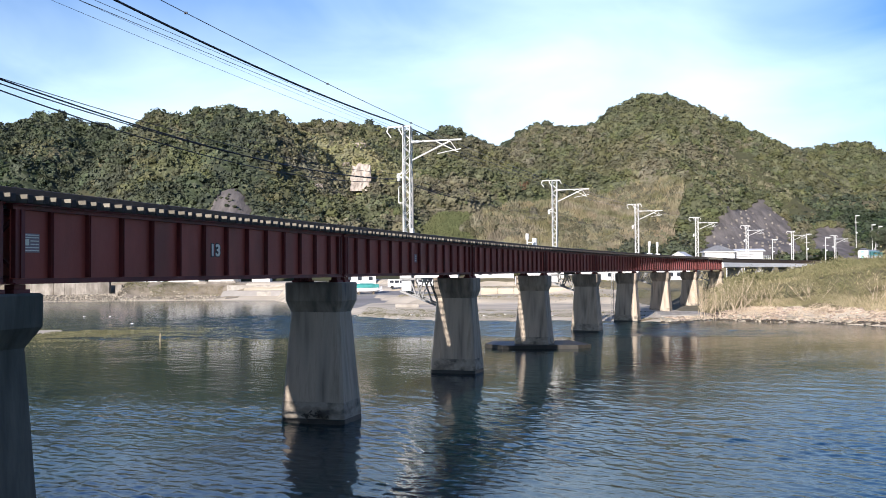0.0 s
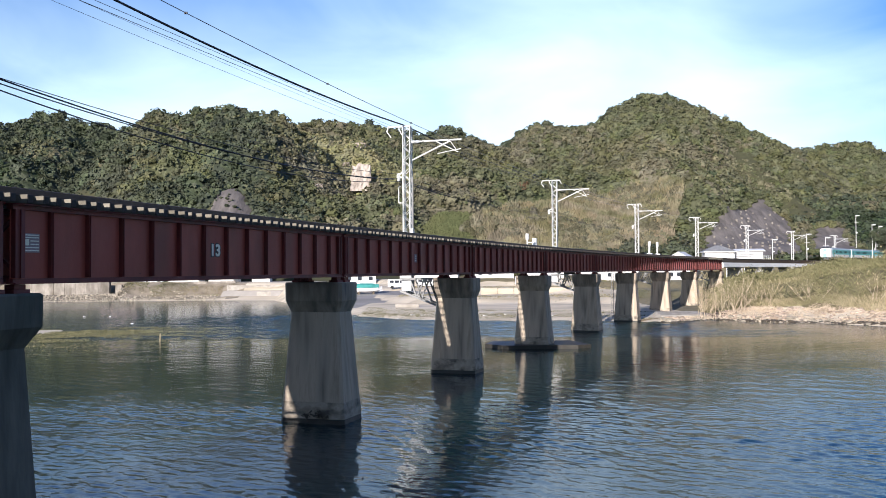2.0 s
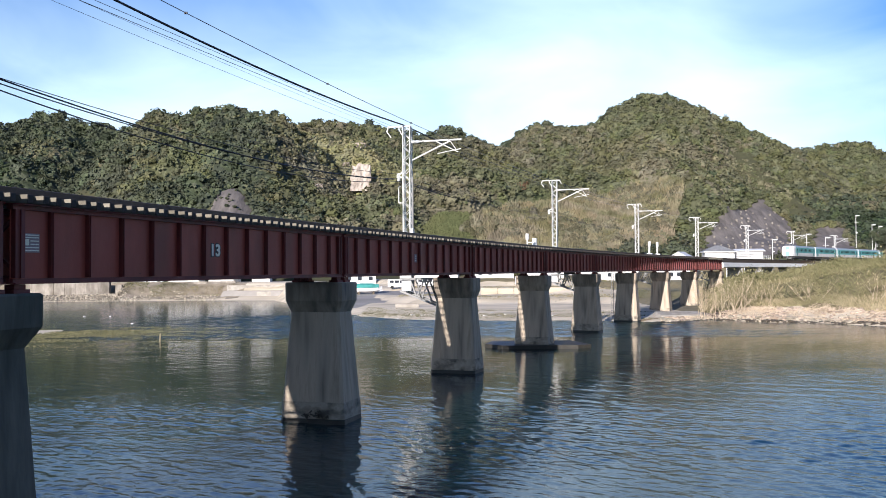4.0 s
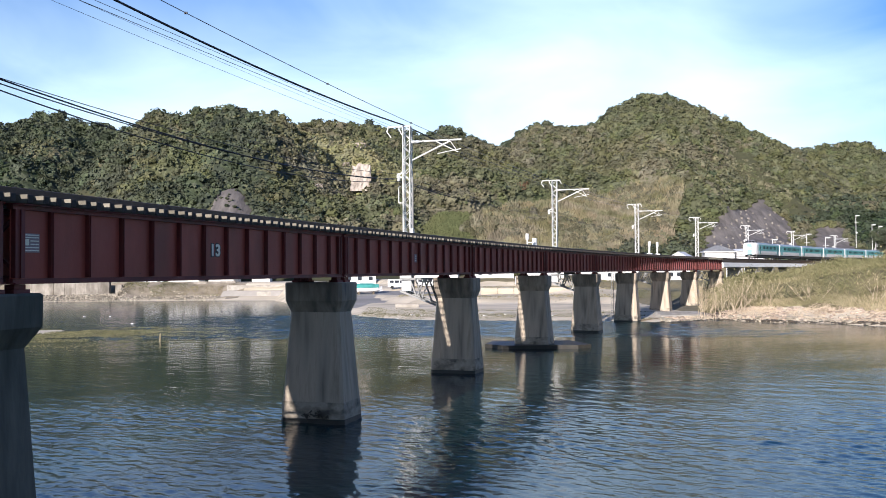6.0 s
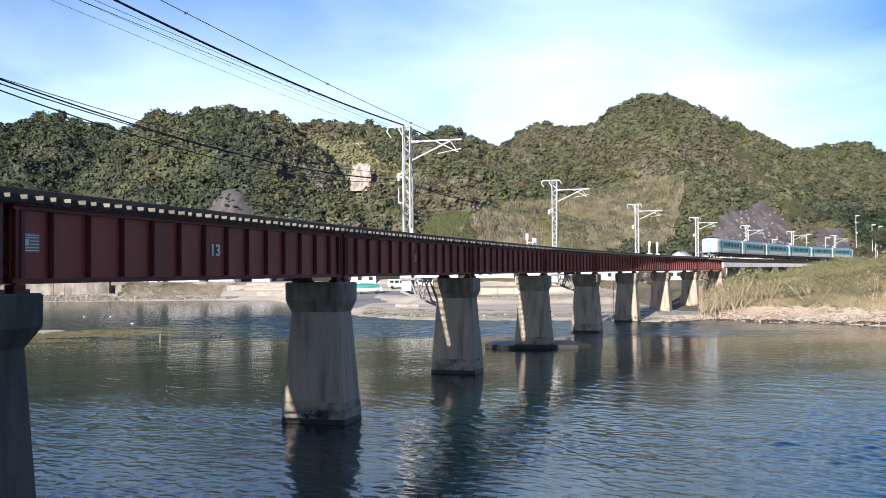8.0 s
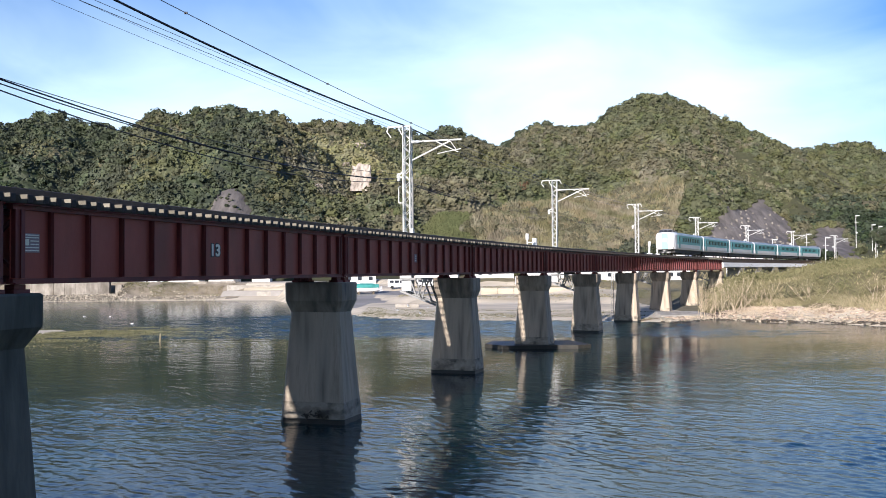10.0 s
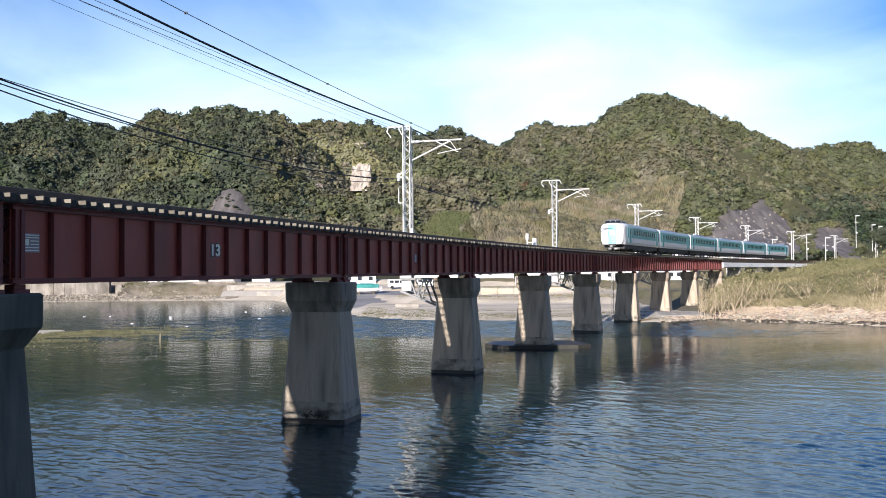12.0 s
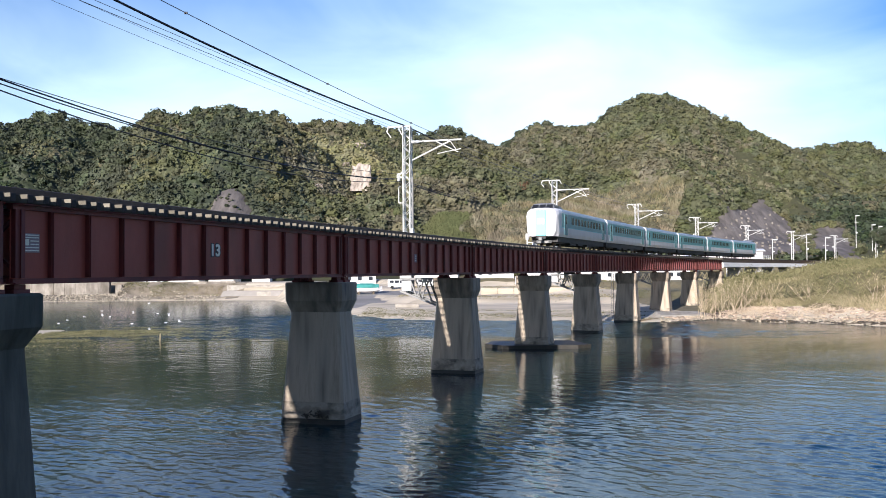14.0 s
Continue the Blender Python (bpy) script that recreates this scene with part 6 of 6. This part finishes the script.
def shore_things():
    van(-9.0, 190, 8)
    van(-3.2, 196, -5)
    van(-70.6, 229.0, 2)
    van(18.0, 205, 10)
    # small covered boat on the slip
    z = gz(-14.5, 176)
    boat = empty("boat", pose(-14.4, 176, z + 0.35, 0, 0, 12), "small white boat under a teal tarpaulin", "boat")
    hull = []
    for a, w, k in ((-2.8, 0.7, 0.0), (-1.5, 0.95, -0.05), (0.5, 1.0, -0.05), (2.0, 0.7, 0.1), (3.0, 0.1, 0.3)):
        hull.append([(a, w, 0.9 + k), (a, w * 0.8, 0.3 + k), (a, 0, 0.0 + k), (a, -w * 0.8, 0.3 + k), (a, -w, 0.9 + k)])
    part("hull", Build().rings(hull), CAR_PAINT, boat)
    part("cover", Build().rings([[(a, w, 0.92), (a, w * 0.6, 1.5), (a, 0, 1.9 - 0.15 * abs(a)), (a, -w * 0.6, 1.5), (a, -w, 0.92)] for a, w in ((-2.7, 0.75), (-1, 1.05), (1, 1.02), (2.3, 0.6))]), TEAL_SHEET, boat, "teal tarpaulin cover")
    for a in (-1.5, 1.3):
        part("cradle", Build().box(a - 0.1, a + 0.1, -0.9, 0.9, -0.42, 0.22), BARK, boat, "timber cradle")
    # slipway slab and low white wall on the beach
    thing("slipway", Build().rings([[(-8, -9, 0.1), (9, -9, 0.1), (9, 22, 1.2), (-8, 22, 1.2)], [(-8, -9, 0.55), (9, -9, 0.55), (9, 22, 2.6), (-8, 22, 2.6)]]), ASPHALT, pose(-9, 160, 0), "broad grey concrete slipway down the beach", "slipway", kind="structure")
    thing("low_barrier", Build().box(-1.8, 1.8, -0.2, 0.2, 0, 0.55), CONCRETE_PALE, pose(-5.5, 143, gz(-5.5, 143)), "low white concrete barrier on the beach", "barrier", bevel=0.04)
    for k in range(6):
        x = 7.0 + 3.1 * k
        thing("retaining_wall", Build().box(0, 3.06, 0, 0.6, gz(x + 1.5, 174.6) - 0.4, 3.25 - 0.12 * (k % 2)), BANK_STONE, pose(x, 175.0 + 0.08 * (k % 3), 0), "pale weathered block of the beach retaining wall", "retaining wall", "blocks of the retaining wall", bevel=0.06)
    log = Build().rod((0, 0, 0.12), (3.4, 0.6, 0.2), 0.14, 8, 0.08)
    thing("driftwood", log, BARK, pose(24.6, 117.5, gz(24.6, 117.5), 0, 0, 20), "grey driftwood log at the waterline", "driftwood")
    thing("apron_slab", Build().rings([[(-4.2, -1.8, -0.6), (4.6, -2.2, -0.6), (4.2, 2.4, -0.6), (-3.4, 2.8, -0.6)], [(-3.6, -1.1, 0.5), (3.4, -1.4, 0.6), (3.0, 1.6, 0.9), (-3.0, 2.0, 0.9)]]), CONCRETE_PALE, pose(31.5, 124, 0, 0, 0, 14), "tilted pale concrete apron by a pier's foot", "apron", kind="structure", bevel=0.08)


shore_things()


def line_side():
    """Small lineside fittings by the deck and the station."""
    box = empty("relay_cabinet", along(68.2, 3.05, SLEEPER_Z + 0.1), "white lineside relay cabinet on the bridge walkway", "relay cabinet")
    part("body", Build().box(-0.18, 0.18, -0.2, 0.2, 0, 1.15), WHITE_PAINT, box, bevel=0.02)
    part("lid", Build().box(-0.2, 0.2, -0.22, 0.22, 1.152, 1.2), WHITE_PAINT, box)
    post = empty("marker_post", along(65.7, 3.05, SLEEPER_Z + 0.1), "white lineside marker post on the walkway", "marker post")
    part("post", Build().rod((0, 0, 0), (0, 0, 1.0), 0.06), WHITE_PAINT, post)
    part("head", Build().box(-0.09, 0.09, -0.13, 0.13, 1.0, 1.55), WHITE_PAINT, post, bevel=0.02)
    part("arm", Build().box(-0.05, 0.05, -0.65, 0.0, 0.72, 0.78), WHITE_PAINT, post)
    for s in (123.2, 128.2):
        sig = empty("line_signal", along(s, 3.1, SLEEPER_Z + 0.1), "slim lineside signal with white cabinet at its foot", "signal", "signals by the bridge")
        part("post", Build().rod((0, 0, 0), (0, 0, 2.1), 0.08), GALV, sig)
        part("head", Build().box(-0.12, 0.12, -0.16, 0.16, 1.6, 2.35), GALV, sig, bevel=0.04)
        part("cabinet", Build().box(-0.3, 0.3, -0.4, 0.4, 0, 0.6), WHITE_PAINT, sig, bevel=0.05)
        part("ladder", Build().bar((0.3, 0.2, 0), (0.1, 0.2, 1.8), 0.05), GALV, sig)
    for x, y, h, label in ((94.8, 270, 7.8, "lamp post with a white floodlight head"), (106.2, 274, 9.4, "thin white pole with a box half way up"), (145.3, 330, 13.0, "tall white pole with a lamp at its top"), (151.4, 331, 9.6, "white lineside pole with short crossarms"), (154.3, 332, 8.8, "white lineside pole with short crossarms"), (112.5, 276, 8.5, "thin white pole with short crossarms")):
        z = gz(x, y)
        pole = empty("lamp_post", pose(x, y, z - 0.05, 0, 0, 25), label, "lamp post", "poles by the station")
        part("post", Build().rod((0, 0, 0), (0, 0, h), 0.12, 8, 0.09), GALV, pole)
        part("crossarm", Build().bar((-0.2, 0, h - 0.4), (1.5, 0, h - 0.4), 0.12), GALV, pole)
        part("crossarm", Build().bar((-0.9, 0, h - 2.6), (1.2, 0, h - 2.6), 0.1), GALV, pole)
        part("fitting", Build().box(0.15, 0.6, -0.2, 0.2, h * 0.5, h * 0.5 + 0.45), WHITE_PAINT, pole, bevel=0.05)
        part("lamp_head", Build().box(0.6, 1.7, -0.3, 0.3, h - 0.32, h - 0.05), WHITE_PAINT, pole, bevel=0.05)
    # platform fence and edge
    fence = empty("platform_fence", along(205, 5.4, RAIL_Z + 0.1), "white rail fence along the platform", "fence")
    part("rail", Build().bar((-16, 0, 1.1), (22, 0, 1.1), 0.12), WHITE_PAINT, fence)
    part("rail", Build().bar((-16, 0, 0.6), (22, 0, 0.6), 0.1), WHITE_PAINT, fence)
    stick = Build().box(-0.06, 0.06, -0.06, 0.06, -4.0, 1.12).mesh("post", WHITE_PAINT)
    for k in range(20):
        part("post", stick, WHITE_PAINT, fence, m=pose(-16 + 2 * k, 0, 0))
    tri = empty("ladder", along(5 * SPAN - 0.3, 2.95, 0), "thin dark steel ladder beside a pier", "ladder")
    for y in (-0.14, 0.14):
        part("stile", Build().bar((0, y, 0.3), (0, y - 0.1, 6.0), 0.045), STEEL_GREY, tri)
    rung = Build().bar((0, -0.14, 0), (0, 0.14, 0), 0.03).mesh("rung", STEEL_GREY)
    for k in range(18):
        part("rung", rung, STEEL_GREY, tri, m=pose(0, -0.1 * (k / 18), 0.5 + 0.3 * k))


line_side()


def bank_bush(x, y, h, spread, material, label, seed, stems=16):
    """A many-stemmed shrub: long forked stems fanning out, with small sparse leaf clumps."""
    rng = np.random.default_rng(seed)
    bush = empty("shrub", pose(x, y, gz(x, y) - 0.1), label, "shrub")
    tips = []
    for k in range(stems):
        wood = Build()
        a = rng.uniform(0, 6.28)
        lean = rng.uniform(0.1, 1.0) * spread
        p0 = Vector((rng.normal(0, 0.8), rng.normal(0, 0.6), 0))
        p1 = p0 + Vector((math.cos(a) * lean * 0.45, math.sin(a) * lean * 0.45, h * rng.uniform(0.15, 0.5)))
        wood.rod(p0, p1, 0.03, 5, 0.02)
        for _ in range(4):
            b = a + rng.normal(0, 0.5)
            p2 = p1 + Vector((math.cos(b) * lean * 0.55, math.sin(b) * lean * 0.55, h * rng.uniform(0.2, 0.55)))
            wood.rod(p1, p2, 0.018, 4, 0.006)
            for t in (0.1, 0.3, 0.5, 0.7, 0.85, 1.0):
                tips.append(tuple(p1.lerp(p2, t)))
        part("stem", wood, STRAW, bush, "bare straw-coloured stem")
    tips = np.array(tips)
    tips = tips + rng.normal(0, 0.2, tips.shape)
    v, f = scatter(SPRIGS, tips, rng.uniform(0.07, 0.24, len(tips)), np.full(len(tips), 2.0), rng.uniform(0, 6, len(tips)), rng)
    part("foliage", raw_mesh("foliage", v, f, material), material, bush, "sparse yellow-olive leaves")


SPRIGS = [crown_shape(RNG, 12, 0.16, core=False) for _ in range(4)]
bank_bush(33.9, 120.2, 5.6, 2.2, REED, "tall feathery straw-yellow shrub at the river's edge", 5)
bank_bush(36.4, 120.4, 5.0, 2.6, SHRUB, "tall feathery yellow-olive shrub at the river's edge", 6)
bank_bush(38.6, 121.5, 4.8, 2.8, REED, "tall feathery straw-yellow shrub on the bank", 8)
bank_bush(42.5, 124.5, 3.8, 2.6, SHRUB, "bushy yellow-olive shrub on the bank", 9, 12)
bank_bush(47.5, 121.0, 3.0, 2.6, REED, "bushy straw-yellow shrub on the bank", 10, 12)
bank_bush(53, 113.0, 2.6, 2.6, SHRUB, "bushy yellow-olive shrub on the bank", 11, 12)


def broad_tree(x, y, h, r, seed, label, foot=None, fill=3):
    """A tapered trunk with limbs and a crown of many clumps."""
    rng = np.random.default_rng(seed)
    z = gz(x, y) if foot is None else foot
    tree = empty("tree", pose(x, y, z - 0.2), label, "tree")
    part("trunk", Build().rod((0, 0, 0), (0.2, 0.1, h * 0.6), 0.32, 10, 0.18), BARK, tree)
    tips = []
    for k in range(9):
        a = k * 2.4
        p0 = Vector((0.1, 0.05, h * rng.uniform(0.3, 0.58)))
        p1 = p0 + Vector((math.cos(a) * r * 0.7, math.sin(a) * r * 0.7, h * rng.uniform(0.15, 0.35)))
        part("limb", Build().rod(p0, p1, 0.12, 6, 0.04), BARK, tree)
        tips += [tuple(p0.lerp(p1, t)) for t in (0.5, 0.8, 1.05)]
    tips = np.array(tips)
    tips = np.concatenate([tips + rng.normal(0, r * 0.28, tips.shape) for _ in range(fill)])
    v, f = scatter(BRAMBLES if foot else BUSHES, tips, rng.uniform(0.7, 1.4, len(tips)), np.ones(len(tips)), rng.uniform(0, 6, len(tips)), rng)
    part("crown", raw_mesh("crown", v, f, LEAF_DARK), LEAF_DARK, tree, "dense dark green leaves")


broad_tree(117.0, 248, 10, 4.2, 21, "dark evergreen tree beside the line")
broad_tree(121.0, 252, 9, 4.0, 22, "dark evergreen tree beside the line")



def shading_bank():
    """Unseen bank where the line leaves the river, added with trees to block skylight."""
    bank = Build().rings([[(-60, 13, -1), (-8.5, 13.5, -1), (-7.5, -8, -1), (-7, -60, -1), (-60, -60, -1)], [(-60, 9, 6.0), (-16, 7.5, 6.0), (-14, -8, 6.0), (-12, -56, 6.0), (-60, -56, 6.0)]])
    thing("near_embankment", bank, DRY_GRASS, pose(0, 0, 0), "unseen grassy embankment added behind the camera, carrying the line ashore", "embankment", kind="structure")
    for x, y, h, r, seed in ((-22, -6, 9.0, 4.2, 31), (-27, -12, 10.0, 4.6, 32), (-20.5, -15, 8.5, 4.0, 33), (-33, -5, 9.5, 4.5, 34), (-18.5, 4, 4.6, 3.6, 35), (-15.5, -5, 7.0, 4.0, 36), (-17, 7, 4.0, 3.2, 37)):
        broad_tree(x, y, h, r, seed, "unseen dark evergreen tree added to shade the near piers", 5.9, 2)


shading_bank()

# ---------- gulls ----------
FEATHER = surface("white_feathers", (0.74, 0.74, 0.73), (0.82, 0.82, 0.81), 5, 0.8, local=True)
WINGTIP = surface("grey_wing_feathers", (0.42, 0.43, 0.45), (0.52, 0.53, 0.55), 5, 0.8, local=True)
BEAK = surface("yellow_beak", (0.5, 0.36, 0.08), (0.6, 0.42, 0.1), 5, 0.6, local=True)


def make_gull():
    gull = empty("gull", pose(0, 0, 0), "small white gull with grey wings by the river", "gull", "gulls over the river")
    rings = []
    for a, r, u in ((-0.26, 0.02, 0.02), (-0.18, 0.05, 0.01), (-0.05, 0.085, 0), (0.08, 0.08, 0.01), (0.16, 0.05, 0.03), (0.21, 0.045, 0.05), (0.26, 0.02, 0.05)):
        rings.append([(a, r * math.cos(t), u + r * math.sin(t)) for t in np.linspace(0, 6.283, 8, endpoint=False)])
    part("body", Build().rings(rings), FEATHER, gull, smooth=True)
    part("tail", Build().cage([(-0.4, -0.07, 0.02), (-0.22, -0.03, 0.01), (-0.4, 0.07, 0.02), (-0.22, 0.03, 0.01), (-0.4, -0.07, 0.03), (-0.22, -0.03, 0.035), (-0.4, 0.07, 0.03), (-0.22, 0.03, 0.035)]), FEATHER, gull)
    part("beak", Build().rod((0.255, 0, 0.05), (0.32, 0, 0.035), 0.014, 6, 0.004), BEAK, gull)
    for s in (1, -1):
        pts = [(0.1, 0.0), (0.13, 0.25), (0.03, 0.62), (-0.07, 0.45), (-0.08, 0.2), (-0.07, 0.0)]
        ring_a = [(a, s * b, 0.0) for a, b in pts]
        ring_b = [(a, s * b, 0.018 - 0.02 * b) for a, b in pts]
        part("wing", Build().rings([ring_a, ring_b]), WINGTIP, gull, "grey-backed wing", m=pose(0, s * 0.05, 0.04))
    return gull


# start on the beach, take-off second, place over the river at 10.5 s, speed, height; three stay on the water
FLIGHTS = ((3.0, 127, 8.7, -10.0, 111, 9.2, 1.3), (4.6, 129, 8.6, -8.6, 114, 9.0, 1.7), (5.4, 126, 8.8, -7.4, 110, 9.6, 0.9), (6.6, 130, 8.7, -6.2, 115, 8.8, 1.5),
           (8.4, 128, 8.9, -4.4, 112, 9.3, 1.1), (-6.2, 127, 8.5, -20.6, 104, 7.4, 0.5), (-4.4, 129, 8.6, -19.0, 107, 8.0, 0.9), (-3.0, 128, 8.5, -17.6, 103, 7.0, 0.4),
           (11.0, 126, 8.9, -1.2, 104, 9.4, 0.7), (12.2, 127, 9.0, -0.1, 105, 9.1, 0.3), (13.4, 127, 9.0, 0.7, 105, 9.3, 0.3), (14.6, 126, 9.1, 1.7, 104, 9.6, 0.6),
           (-52.4, 137, 99, 0, 0, 0, 0), (-48.6, 137, 99, 0, 0, 0, 0), (-39.1, 118, 99, 0, 0, 0, 0))
first_gull = make_gull()
for o in first_gull.children:
    o.data.transform(Matrix.Scale(0.62, 4))
gulls = [first_gull] + [copy_thing(first_gull, pose(0, 0, 0)) for _ in FLIGHTS[1:]]


def motions():
    """The river drifts slowly; the train slows as it runs in over the viaduct and onto the girders."""
    walk(river, [(0.0, pose(0, 0, 0)), (7.0, pose(1.3, -0.7, 0)), (14.0, pose(2.6, -1.4, 0))])
    for k, car in enumerate(cars):
        rows = []
        for t in np.arange(0, 14.01, 0.5):
            s = 297.82 - 18.842 * t + 0.14876 * t * t + 10.4 + 21.3 * k
            a = along(s - 7.2, MID, RAIL_Z).translation
            b = along(s + 7.2, MID, RAIL_Z).translation
            d, c = a - b, (a + b) / 2
            turn = math.degrees(math.atan2(d.y, d.x)) + (180 if k == 5 else 0)
            rows.append((float(t), pose(c.x, c.y, c.z, 0, 0, turn)))
        walk(car, rows)
    # the gulls rest on the shore, then fly off low over the river and beat their wings
    for k, (gull, (x, y, t0, xa, ya, v, up)) in enumerate(zip(gulls, FLIGHTS)):
        rest = max(0.02, gz(x, y)) + 0.06
        rows = []
        for t in np.arange(0, 14.01, 0.5):
            t = float(t)
            if t < t0:
                m = pose(x, y, rest, 0, 0, 175 + 9 * (k % 4))
            elif t < 10.5:
                u = (t - t0) / (10.5 - t0)
                u = u * u * (2 - u)
                m = pose(x + (xa - x) * u, y + (ya - y) * u, rest + (up + 0.3 - rest) * min(1.0, 2 * u), 0, 0, 205)
            else:
                a = t - 10.5
                m = pose(xa - v * a, ya + (1.5 + 2.5 * math.sin(k * 1.7)) * a, up + 0.3 + 0.25 * math.sin(a * 2 + k), 0, 0, 182 - 10 * math.sin(k * 1.7))
            rows.append((t, m))
        walk(gull, rows)
        for wing in [o for o in gull.children if o.name.startswith("wing")]:
            s = 1 if wing.location.y > 0 else -1
            rows = [(0.0, pose(-0.04, s * 0.06, 0.05, 8 * s, 0, 76 * s))]
            if t0 > 14:
                rows.append((14.0, rows[0][1]))
            for n in range(int(t0 * 10) - 1, 141):
                a = n / 10
                rows.append((a, pose(-0.04, s * 0.06, 0.05, 8 * s, 0, 76 * s) if a < t0 else pose(0, s * 0.05, 0.04, s * (12 + 34 * math.sin(a * 17 + k)), 0, 0)))
            walk(wing, rows)


motions()
